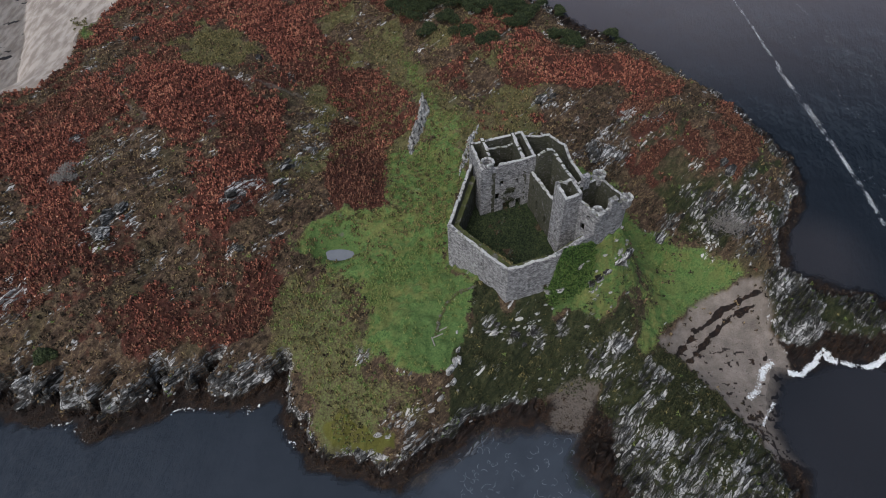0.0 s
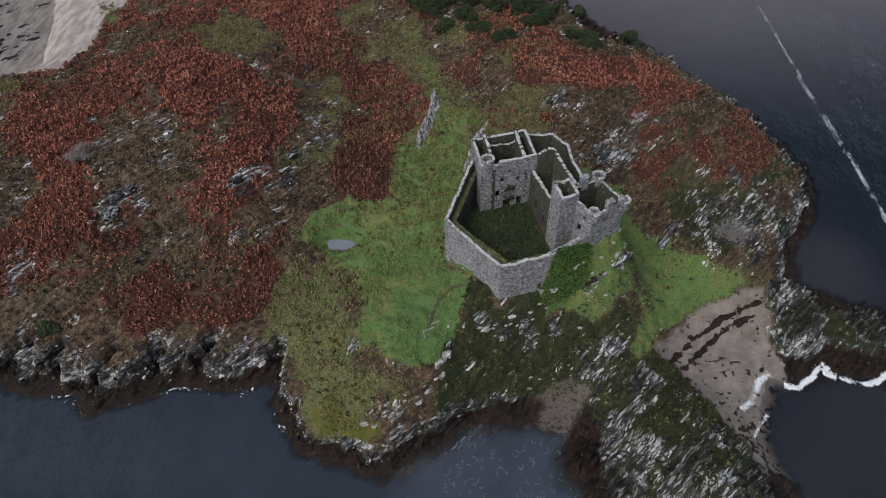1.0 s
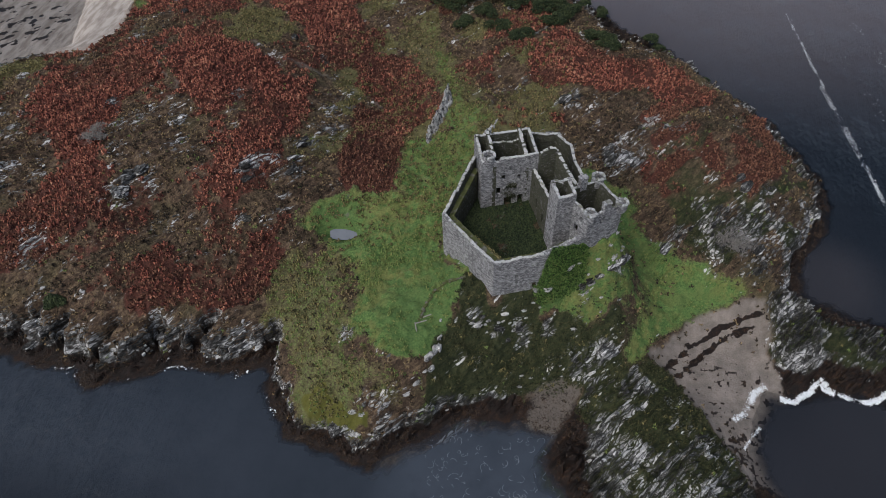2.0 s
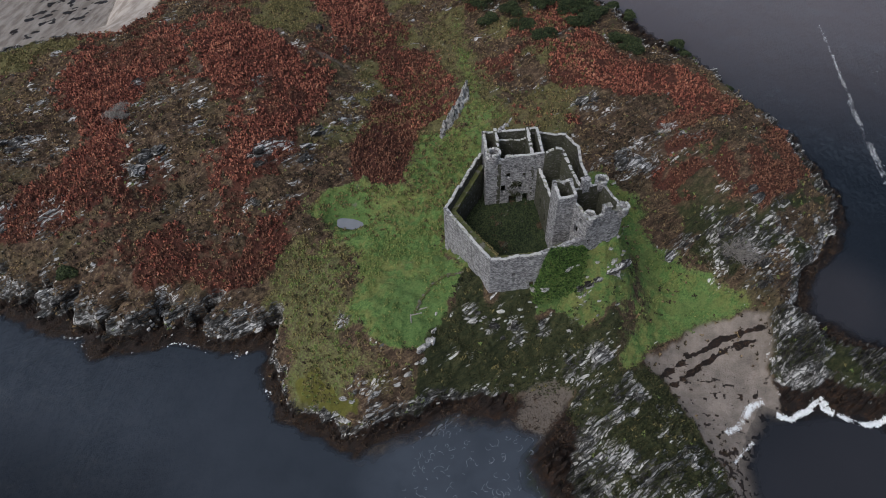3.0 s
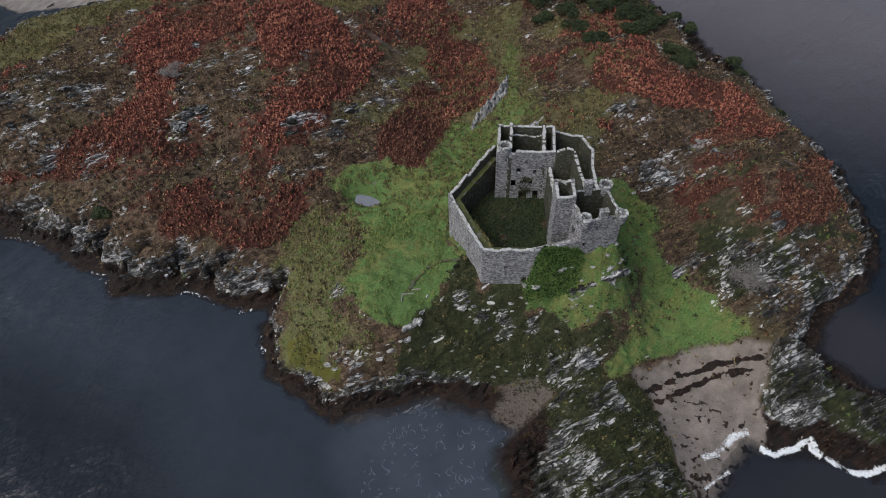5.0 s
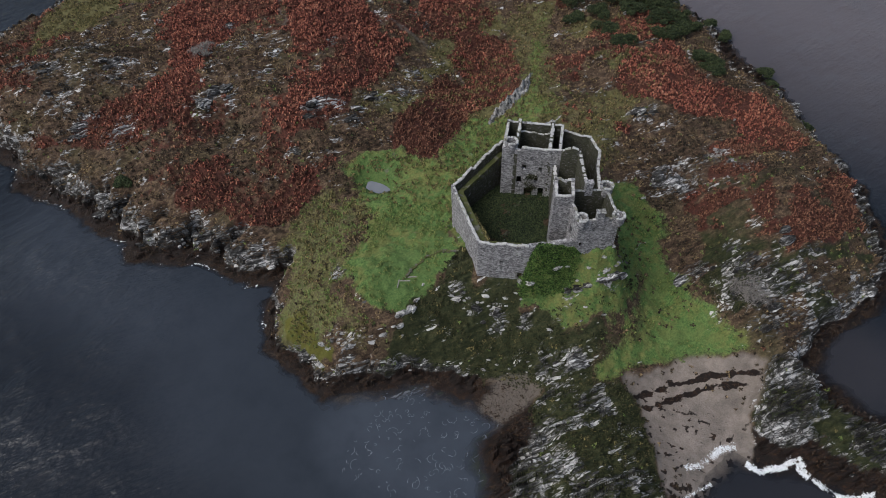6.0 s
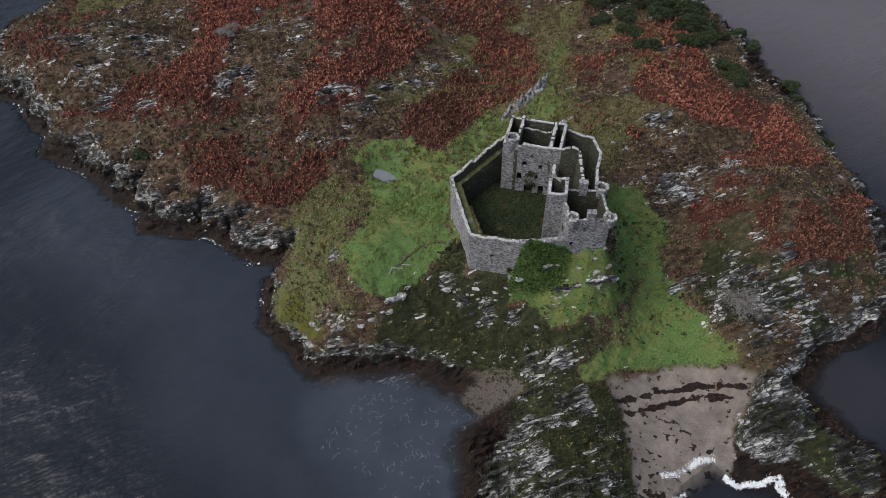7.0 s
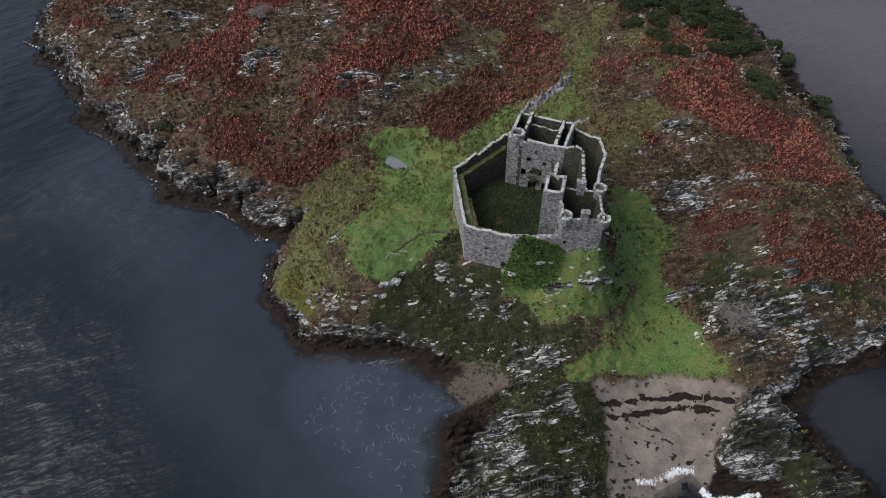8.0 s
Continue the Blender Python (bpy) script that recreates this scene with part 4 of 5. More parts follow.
def crest_stones(heads, thick, seed, parent, shift, gap=0.16, size=0.55):
    """Pale stones along the head of a wall, each one lying on it."""
    rng = random.Random(seed)
    rest = bmesh.new()
    for p, inward, z in heads[1:-1]:
        if rng.random() < gap:
            continue
        q = p + inward * (thick * rng.uniform(0.4, 0.6))
        s = size * rng.uniform(0.7, 1.5)
        m = Matrix.Translation(Vector((q.x, q.y, z + 0.03)) + shift) @ Matrix.Rotation(math.atan2(-inward.x, inward.y) + rng.uniform(-0.2, 0.2), 4, "Z") @ Matrix.Diagonal((s, thick * rng.uniform(0.45, 0.85), rng.uniform(0.06, 0.22), 1))
        if coping_made[0] >= 300:
            for v in bmesh.ops.create_cube(rest, size=1.0, matrix=m)["verts"]:
                v.co += Vector([rng.uniform(-0.06, 0.06) for _ in range(3)])
            continue
        coping_made[0] += 1
        ob = new("coping_stone", rng.choice(COPING))
        ob.parent = parent
        ob.matrix_local = m
    if rest.verts:
        me = bpy.data.meshes.new("coping")
        rest.to_mesh(me)
        under("coping", me, CREST, parent, "pale lichened stones along the wall head")["kind"] = "stuff"
    rest.free()


castle = thing("castle_ruin", "roofless grey rubble-stone castle ruin on a grassy knoll", "castle", at_place=(12, 83, YARD))
castle_shift = Vector((-12, -83, -YARD))


def castle_part(name, me, mat, parent=None, label=""):
    if parent is None:
        me.transform(Matrix.Translation(castle_shift))
        return under(name, me, mat, castle, label)
    me.transform(Matrix.Translation(castle_shift))
    return under(name, me, mat, parent, label)


def castle_wall(name, p0, p1, thick, base, tops, openings=(), seed=0, crest=0.22, walk_width=0.0, walk_drop=1.3, coping=True, label=""):
    me, heads = wall_mesh(p0, p1, thick, base, tops, openings, crest=crest, seed=seed)
    wall = castle_part(name, me, DAMP_SHADED if name in ("inner_wall", "hall_wall") else MASONRY, None, label)
    # inner faces: mossy masonry with the interior's shade in its colour
    wall.data.materials.append(DAMP_SHADED)
    if coping:
        crest_stones(heads, thick, seed, wall, castle_shift)
    if walk_width:
        a, b = Vector(p0), Vector(p1)
        along = (b - a).normalized()
        inward = Vector((-along.y, along.x))
        trim = min(0.8, (b - a).length * 0.1)
        q0, q1 = a + inward * (thick + 0.003) + along * trim, b + inward * (thick + 0.003) - along * trim
        inner, _ = wall_mesh(q0, q1, walk_width, base, [(u, z - walk_drop) for u, z in (tops[0], tops[-1])], openings, crest=0.12, seed=seed + 50)
        castle_part("wall_walk", inner, DAMP_SHADED, wall)
        slab, _ = wall_mesh(q0 + along * 0.1, q1 - along * 0.1, walk_width, min(tops[0][1], tops[-1][1]) - walk_drop - 0.1, [(u, z - walk_drop + 0.14) for u, z in (tops[0], tops[-1])], (), crest=0.2, seed=seed + 80)
        castle_part("turf", slab, TURF, wall, "grass grown over the wall walk")
    return wall


def turret(x, y, base, top, r, seed, broken=0.3):
    """A small round corner turret on a corbelled foot, open to the sky."""
    n = 22
    bm = bmesh.new()
    rng = random.Random(seed)
    heights = [top + broken * noise.noise(Vector((math.cos(a) * 1.5, math.sin(a) * 1.5, seed))) for a in [2 * math.pi * i / n for i in range(n)]]
    profile = [(r * 0.5, base), (r * 0.85, base + 0.5), (r, base + 0.9), (r, None), (r - 0.3, None), (r - 0.32, top - 2.2), (0.02, top - 2.25)]
    rings = []
    for rad, z in profile:
        rings.append([bm.verts.new((x + rad * math.cos(2 * math.pi * i / n) + rng.uniform(-0.04, 0.04), y + rad * math.sin(2 * math.pi * i / n) + rng.uniform(-0.04, 0.04), heights[i] if z is None else z)) for i in range(n)])
    for a, b in zip(rings, rings[1:]):
        for i in range(n):
            bm.faces.new((a[i], a[(i + 1) % n], b[(i + 1) % n], b[i]))
    bm.faces.new(rings[0][::-1])
    bmesh.ops.recalc_face_normals(bm, faces=bm.faces)
    me = bpy.data.meshes.new("turret")
    bm.to_mesh(me)
    bm.free()
    ob = castle_part("turret", me, MASONRY, None, "small round corner turret, open and broken")
    bm = bmesh.new()
    gap = rng.randrange(n)
    for i in range(n):
        if (i - gap) % n < 3:
            continue
        a = 2 * math.pi * (i + 0.5) / n
        m = Matrix.Translation(Vector((x + (r - 0.14) * math.cos(a), y + (r - 0.14) * math.sin(a), heights[i] + 0.04)) + castle_shift) @ Matrix.Rotation(a, 4, "Z") @ Matrix.Diagonal((0.46, 0.36, 0.2, 1))
        for v in bmesh.ops.create_cube(bm, size=1.0, matrix=m)["verts"]:
            v.co += Vector([rng.uniform(-0.04, 0.04) for _ in range(3)])
    me = bpy.data.meshes.new("rim")
    bm.to_mesh(me)
    bm.free()
    under("rim", me, CREST, ob, "pale broken rim of the turret")
    return ob


def chimney(x, y, base, top, turn, wide=1.5, deep=1.0, seed=0):
    rng = random.Random(seed)
    bm = bmesh.new()
    m = Matrix.Translation((x, y, 0)) @ Matrix.Rotation(turn, 4, "Z")
    rings = []
    for z, w, d in ((base, wide, deep), (base + 0.8, wide, deep), (top - 0.9, wide * 0.97, deep * 0.97), (top - 0.25, wide * 0.97, deep * 0.97), (top - 0.2, wide + 0.2, deep + 0.2), (top, wide + 0.2, deep + 0.2), (top - 0.02, wide - 0.95, deep - 0.7), (top - 0.3, wide - 0.95, deep - 0.7)):
        rings.append([bm.verts.new(m @ Vector((sx * w / 2 + rng.uniform(-0.05, 0.05), sy * d / 2 + rng.uniform(-0.05, 0.05), z + rng.uniform(-0.04, 0.04)))) for sx, sy in ((-1, -1), (0, -1), (1, -1), (1, 1), (0, 1), (-1, 1))])
    for a, b in zip(rings, rings[1:]):
        for i in range(6):
            bm.faces.new((a[i], a[(i + 1) % 6], b[(i + 1) % 6], b[i]))
    bm.faces.new(rings[-1])
    me = bpy.data.meshes.new("chimney")
    bm.to_mesh(me)
    bm.free()
    castle_part("chimney", me, MASONRY, None, "square grey stone chimney stack")


# curtain wall
W, S, I = (-2.6, 78.4), (7.6, 68.2), (15.9, 70.8)
TS, TE, TN, TW = (22.8, 75.4), (28.5, 78.9), (24.5, 84.7), (18.9, 81.2)
castle_wall("curtain_wall", W, S, 0.6, 11.5, [(0, 26.3), (0.2, 25.7), (0.4, 25.8), (0.7, 25.4), (1, 25.8)], [(5.0, 6.3, 13.0, 15.8), (8.2, 8.5, 21.6, 22.6)], seed=1, walk_width=1.3, label="tall pinkish grey curtain wall with a low doorway")
castle_wall("curtain_wall", S, I, 0.6, 13.0, [(0, 25.8), (0.3, 25.5), (0.5, 25.8), (1, 26.1)], [(3.9, 4.6, 20.7, 21.6), (7.1, 8.0, 16.9, 18.6)], seed=2, walk_width=1.1, label="tall grey curtain wall with a small window")
castle_wall("curtain_wall", I, TS, 0.9, 13.5, [(0, 25.9), (0.5, 26.0), (1, 26.3)], seed=3, walk_width=0.8, coping=False, label="curtain wall overgrown with ivy")
castle_wall("curtain_wall", (1.7, 91.8), W, 0.6, 11.5, [(0, 28.4), (0.1, 27.9), (0.14, 28.3), (0.3, 27.4), (0.36, 27.8), (0.6, 26.6), (0.66, 27.0), (0.85, 26.1), (1, 26.3)], seed=4, walk_width=0.9, walk_drop=2.4, crest=0.4, label="stepped curtain wall with turf on its walk")
N0, N1, N2, N3, N4 = (11.9, 98.3), (17.2, 98.6), (20.1, 95.8), (20.9, 92.6), (23.6, 86.2)
for a, b, za, zb, sd in ((N1, N0, 29.2, 29.2, 5), (N2, N1, 28.9, 29.2, 6), (N3, N2, 28.0, 28.9, 7), (N4, N3, 27.4, 28.0, 8)):
    castle_wall("curtain_wall", a, b, 0.6, 11, [(0, za), (0.4, (za + zb) / 2 - 0.15), (1, zb)], seed=sd)
# the keep
KSW, KSE, KNE, KNW = (3.6, 87.4), (13.9, 90.9), (11.8, 98.0), (1.6, 94.4)
castle_wall("keep_wall", KSW, KSE, 0.6, 17.0, [(0, 30.4), (0.22, 30.2), (0.3, 29.6), (0.34, 30.6), (0.7, 30.4), (1, 30.5)], [(3.9, 4.7, 25.2, 26.5), (7.0, 7.7, 25.0, 26.1), (3.0, 3.9, 21.4, 23.4), (6.4, 7.1, 22.0, 23.2), (7.3, 8.4, 18.2, 20.6), (4.6, 6.2, 18.2, 20.4), (1.6, 2.0, 28.2, 28.8), (5.3, 5.8, 27.8, 28.5)], seed=11, label="keep wall with two rows of small windows")
castle_wall("keep_wall", KSE, KNE, 0.6, 17.0, [(0, 30.5), (1, 30.6)], seed=12)
castle_wall("keep_wall", KNE, KNW, 0.6, 13.0, [(0, 30.6), (0.5, 30.7), (1, 31.0)], seed=13)
castle_wall("keep_wall", KNW, KSW, 0.6, 13.0, [(0, 31.0), (0.5, 30.6), (1, 30.5)], seed=14)


def between(a, b, t):
    return (a[0] + (b[0] - a[0]) * t, a[1] + (b[1] - a[1]) * t)


castle_wall("inner_wall", between(KNW, KNE, 0.2), between(KSW, KSE, 0.2), 0.7, YARD - 0.3, [(0, 31.4), (0.6, 30.9), (0.85, 29.6), (1, 29.0)], seed=15)
castle_wall("inner_wall", between(KSW, KSE, 0.84), between(KNW, KNE, 0.84), 0.8, YARD - 0.3, [(0, 29.8), (0.5, 30.2), (1, 30.9)], seed=16)
castle_wall("inner_wall", between(between(KNE, KSE, 0.16), between(KNW, KSW, 0.16), 0.16), between(between(KNE, KSE, 0.16), between(KNW, KSW, 0.16), 0.8), 0.5, YARD - 0.3, [(0, 29.4), (0.4, 29.2), (0.6, 29.6), (1, 29.3)], [(2.0, 2.8, 24, 26)], seed=17, crest=0.4)
turret(4.8, 88.8, 28.6, 31.3, 1.2, 3)
# hall range
castle_wall("hall_wall", (12.9, 89.9), (16.3, 81.0), 0.7, 17.2, [(0, 27.4), (0.3, 27.6), (0.7, 28.0), (1, 28.6)], [(3.2, 4.0, 21.0, 23.2), (6.6, 7.4, 20.4, 22.6), (1.4, 2.0, 24.6, 25.6)], seed=21)
castle_wall("hall_wall", (17.4, 91.9), KSE, 0.7, 17.2, [(0, 31.0), (0.4, 31.9), (0.75, 31.6), (1, 30.5)], seed=22, label="broken gable wall of the hall")
castle_wall("hall_wall", (22.2, 85.0), (17.4, 91.9), 0.8, 17.2, [(0, 29.6), (0.12, 28.4), (0.3, 28.3), (0.5, 28.8), (0.75, 29.9), (1, 31.0)], seed=23, crest=0.35)
# stair tower
Q = [(16.0, 80.9), (17.4, 77.3), (20.5, 78.7), (19.2, 81.9)]
HEADS = ([(0, 33.9), (0.4, 33.4), (1, 33.1)], [(0, 33.1), (0.5, 33.0), (1, 33.2)], [(0, 33.2), (0.6, 33.6), (1, 34.0)], [(0, 34.0), (0.35, 33.8), (0.4, 33.2), (0.6, 33.3), (0.65, 33.9), (1, 33.9)])
for k, (ops, sd) in enumerate(((((2.1, 2.7, 26.0, 27.0), (1.9, 2.5, 23.0, 24.1), (1.8, 2.1, 30.8, 31.3)), 31), ((), 32), ((), 33), ((), 34))):
    castle_wall("stair_tower_wall", Q[k], Q[(k + 1) % 4], 0.6, 17.0, HEADS[k], ops, seed=sd, crest=0.15)
# south-east tower
castle_wall("tower_wall", (20.2, 78.2), TS, 0.5, 16.0, [(0, 31.9), (0.5, 31.4), (1, 31.6)], [(1.7, 2.4, 28.9, 29.9), (0.8, 1.7, 25.4, 27.2)], seed=41)
castle_wall("tower_wall", TS, TE, 0.5, 13.0, [(0, 31.4), (0.3, 31.1), (0.7, 31.3), (1, 31.6)], [(2.4, 2.9, 28.6, 29.4), (0.5, 1.1, 24.6, 25.8)], seed=42, label="tower wall above a green bank")
castle_wall("tower_wall", TE, TN, 0.5, 13.0, [(0, 31.6), (0.5, 31.3), (1, 31.5)], seed=43)
castle_wall("tower_wall", TN, TW, 0.5, 16.0, [(0, 31.5), (0.3, 31.3), (1, 31.7)], seed=44)
turret(22.9, 75.8, 29.4, 31.9, 1.05, 5, 0.2)
turret(28.2, 79.0, 29.4, 31.8, 1.05, 6, 0.15)
turret(24.3, 84.6, 29.4, 32.0, 1.1, 7, 0.2)
tower_turn = math.atan2(TE[1] - TS[1], TE[0] - TS[0])
chimney(25.5, 77.35, 30.4, 33.2, tower_turn, 1.3, 0.9, 1)
chimney(21.6, 82.8, 30.4, 33.4, tower_turn, 1.35, 1.0, 2)


# low footings in the yard
for a, b, sd in (((7.0, 82.5), (8.6, 87.5), 61), ((9.4, 84.0), (12.2, 84.6), 62), ((8.0, 76.5), (9.6, 79.0), 63)):
    me, _ = wall_mesh(a, b, 0.4, YARD - 0.3, [(0, YARD - 0.1), (0.2, YARD + 0.3), (0.45, YARD + 0.05), (0.7, YARD + 0.4), (1, YARD - 0.1)], crest=0.4, rough=0.16, seed=sd)
    castle_part("footing", me, DAMP_SHADED, None, "low stone footing in the courtyard")


# ---- what grows on the ground ----
def strewn(count, weight, seed, box=(-167, 90, 31, 208)):
    """Random places where weight(x, y) in 0 .. 1 allows them."""
    rng = np.random.default_rng(seed)
    x, y = rng.uniform(box[0], box[1], count), rng.uniform(box[2], box[3], count)
    keep = rng.random(count) < weight(x, y)
    return x[keep], y[keep], rng


def leaves_mesh(name, x, y, z, rng, blades, length, width, rise, droop=0.25, spread=0.12):
    """Tufts of kite-shaped leaves that grow outwards and up from each place."""
    n = len(x) * blades
    px, py, pz = (np.repeat(a, blades) for a in (x, y, z))
    a = rng.uniform(0, 2 * np.pi, n)
    size = np.repeat(rng.uniform(0.7, 1.35, len(x)), blades) * rng.uniform(0.7, 1.2, n)
    ln, wd = length * size, width * size * rng.uniform(0.7, 1.3, n)
    up = rise * rng.uniform(0.5, 1.4, n)
    dx, dy = np.cos(a), np.sin(a)
    px, py = px + dx * spread * rng.uniform(-1, 1, n), py + dy * spread * rng.uniform(-1, 1, n)
    base = np.stack([px, py, pz - 0.05], -1)
    mid = base + np.stack([dx * ln * 0.55, dy * ln * 0.55, ln * up], -1)
    tip = base + np.stack([dx * ln, dy * ln, ln * (up - droop)], -1)
    side = np.stack([-dy * wd, dx * wd, rng.uniform(-0.3, 0.3, n) * wd], -1)
    verts = np.stack([base, mid + side, tip, mid - side], 1).reshape(-1, 3)
    return mesh_from(name, verts, np.arange(4 * n).reshape(-1, 4))


def stuff(name, me, mat, label, category):
    me.materials.append(mat)
    return tagged(new(name, me), label, category, kind="stuff")


def dry(x, y):
    return (at("z", x, y) > 1.0) & (at("ring", x, y) < -1.2) & (np.hypot((x + 25.6) / 2.9, (y - 86.8) / 1.6) > 1.25)


def hash_noise(x, y, size, seed):
    return fbm(np.asarray(x, float), np.asarray(y, float), size, 3, seed)


def clumps(spacing, weight, seed, box=(-167, 90, 31, 208)):
    """Places for clumps, spaced out evenly but not in rows, where weight(x, y) allows them."""
    rng = np.random.default_rng(seed)
    gx, gy = np.meshgrid(np.arange(box[0], box[1], spacing), np.arange(box[2], box[3], spacing * 0.87))
    gx[1::2] += spacing / 2
    x, y = (g.ravel() + rng.uniform(-0.42, 0.42, g.size) * spacing for g in (gx, gy))
    keep = rng.random(x.size) < weight(x, y)
    return x[keep], y[keep], rng


def plants(name, x, y, rng, blades, length, width, rise, mat, label, category, droop=0.3):
    return stuff(name, leaves_mesh(name, x, y, at("z", x, y), rng, blades, length, width, rise, droop, length * 0.4), mat, label, category)


def bare(x, y):
    return 1 - np.clip(at("bracken", x, y) + at("grass", x, y) + at("sand", x, y) + 0.8 * at("rock", x, y) + at("path", x, y) + at("moss", x, y) + 0.75 * at("olive", x, y) + at("dark", x, y), 0, 1)


x, y, rng = clumps(0.92, lambda x, y: np.clip(at("bracken", x, y) * 1.4 - 0.2, 0, 1) * np.clip(0.95 + 1.0 * hash_noise(x, y, 3.0, 44), 0.15, 1) * dry(x, y) * (1 - at("path", x, y)) * (at("rock", x, y) < 0.45), 1)
faded = rng.random(len(x)) < at("brown", x, y)
plants("bracken", x[~faded], y[~faded], rng, 18, 0.58, 0.13, 1.0, BRACKEN, "rust red autumn bracken over the hillside", "bracken", 0.45)
plants("bracken", x[faded], y[faded], rng, 16, 0.54, 0.12, 0.9, BRACKEN_BROWN, "withered brown bracken over the hillside", "bracken", 0.45)
x, y, rng = clumps(0.8, lambda x, y: bare(x, y) * dry(x, y) * np.clip(0.7 + 1.6 * hash_noise(x, y, 2.6, 84), 0.05, 1), 2)
old = rng.random(len(x)) < 0.15 + 0.75 * np.maximum(smooth(108, 92, y), smooth(20, 30, x)) * smooth(-0.3, 0.1, hash_noise(x, y, 5, 50))
plants("heather", x[~old], y[~old], rng, 10, 0.38, 0.10, 0.9, HEATHER, "brown heather and withered moor grass", "heather")
plants("heather", x[old], y[old], rng, 10, 0.42, 0.11, 0.9, HEATHER_DARK, "dark old heather between the rocks", "heather")
x, y, rng = clumps(0.7, lambda x, y: np.clip(at("olive", x, y) * 1.2 - 0.15, 0, 1) * dry(x, y) * (at("z", x, y) > 1.8) * (at("rock", x, y) < 0.4) * np.clip(0.7 + 1.8 * hash_noise(x, y, 2.2, 47), 0.05, 1), 13)
plants("moor_grass", x, y, rng, 12, 0.44, 0.085, 0.95, STRAW, "withered olive and straw-coloured moor grass", "grass", 0.45)
x, y, rng = clumps(0.62, lambda x, y: np.clip(at("grass", x, y) + 0.02, 0, 1) * np.clip(0.5 + 1.9 * hash_noise(x, y, 2.4, 48), 0, 1) * (1 - 0.8 * at("mown", x, y)) * (1 - 0.92 * np.clip(1.6 * at("dark", x, y), 0, 1)) * (at("z", x, y) > 1.8) * dry(x, y) * (1 - at("sand", x, y)) * np.where((at("bracken", x, y) > 0.4), 0.3, 1), 3)
plants("grass", x, y, rng, 11, 0.36, 0.07, 0.95, GRASS, "tufts of green and straw-coloured rough grass", "grass", 0.4)
x, y, rng = strewn(700000, lambda x, y: np.clip(at("wet", x, y) * 1.2 - 0.35, 0, 1) * (at("z", x, y) > -0.45) * (at("ring", x, y) < -5) * np.where(at("sand", x, y) > 0.4, 0.35, 0.6) * np.clip(0.4 + 1.5 * hash_noise(x, y, 3, 41), 0, 1), 4)
stuff("seaweed", leaves_mesh("seaweed", x, y, at("z", x, y) + 0.06, rng, 4, 0.4, 0.09, 0.25), WEED, "dark brown seaweed along the tide line", "seaweed")
x, y, rng = strewn(13000, lambda x, y: (at("bank", x, y) < np.where(x < 23, 2.6, 3.4)) * (x < 23.6) * (at("ring", x, y) < 0.1) * (at("z", x, y) > 15.5) * np.clip(1.3 - 0.25 * at("bank", x, y) + 0.6 * hash_noise(x, y, 2, 42), 0, 1), 5, (15, 33, 66, 83))
x, y = np.tile(x, 4) + rng.normal(0, 0.2, 4 * len(x)), np.tile(y, 4) + rng.normal(0, 0.2, 4 * len(y))
stuff("ivy", leaves_mesh("ivy", x, y, at("z", x, y), rng, 4, 0.32, 0.13, 0.6), IVY, "thick green ivy and brambles climbing the castle wall", "ivy")

x, y, rng = strewn(60000, lambda x, y: (at("ring", x, y) > 1.0) * np.clip(0.75 + 1.6 * hash_noise(x, y, 3, 45), 0, 1), 6, (-3, 29, 68, 100))
stuff("nettles", leaves_mesh("nettles", x, y, at("z", x, y), rng, 4, 0.4, 0.11, 0.7), GORSE, "dark nettles and weeds filling the courtyard", "weeds")

x, y, rng = clumps(0.6, lambda x, y: smooth(0.22, 0.5, at("dark", x, y)) * dry(x, y) * (at("rock", x, y) < 0.4) * np.clip(0.8 + 1.2 * hash_noise(x, y, 2.5, 49), 0.2, 1), 7, (-6, 60, 26, 96))
plants("undergrowth", x, y, rng, 10, 0.32, 0.08, 0.8, UNDERGROWTH, "dark green and brown growth on the slope below the castle", "undergrowth")

# moss and weeds hanging on the front of the keep
rng = np.random.default_rng(19)
f, h = rng.uniform(0, 1, 420), rng.uniform(0, 1, 420)
mx = 3.6 + 10.3 * (0.42 + 0.18 * f + 0.05 * np.sin(9 * h))
my = 87.4 + 3.5 * (0.42 + 0.18 * f) - 0.06
stuff("wall_moss", leaves_mesh("wall_moss", mx, my, YARD + 1.9 + 4.2 * h, rng, 3, 0.13, 0.05, 0.2, 0.9, 0.2), UNDERGROWTH, "dark green moss hanging on the keep wall", "moss")

# growth on the inner side of the south-western wall
rng = np.random.default_rng(23)
f, h = rng.uniform(0.45, 0.95, 900), rng.uniform(0, 1, 900) ** 1.3
stuff("wall_ivy", leaves_mesh("wall_ivy", -2.6 + 10.2 * f + 1.5 + rng.normal(0, 0.15, 900), 78.4 - 10.2 * f + 1.5 + rng.normal(0, 0.15, 900), 24.4 - 4.5 * h * (0.5 + 0.5 * np.sin(14 * f)), rng, 4, 0.3, 0.10, 0.4, 0.6, 0.2), STRAW, "withered growth on the inner side of the curtain wall", "ivy")

# loose stone
rng = np.random.default_rng(8)
x, y, rng = strewn(36000, lambda x, y: np.clip(at("rock", x, y) * 1.9 - 0.25, 0, 1) * (at("ring", x, y) < -1) * (at("z", x, y) > 0.9) * (1 - np.clip(1.2 * at("dark", x, y), 0, 0.85)) * np.clip(0.3 + 1.4 * hash_noise(x, y, 3.5, 43), 0, 1), 9)
n = len(x)
cube = np.array([(-1, -1, -1), (1, -1, -1), (1, 1, -1), (-1, 1, -1), (-1, -1, 1), (1, -1, 1), (1, 1, 1), (-1, 1, 1)], float) * 0.5
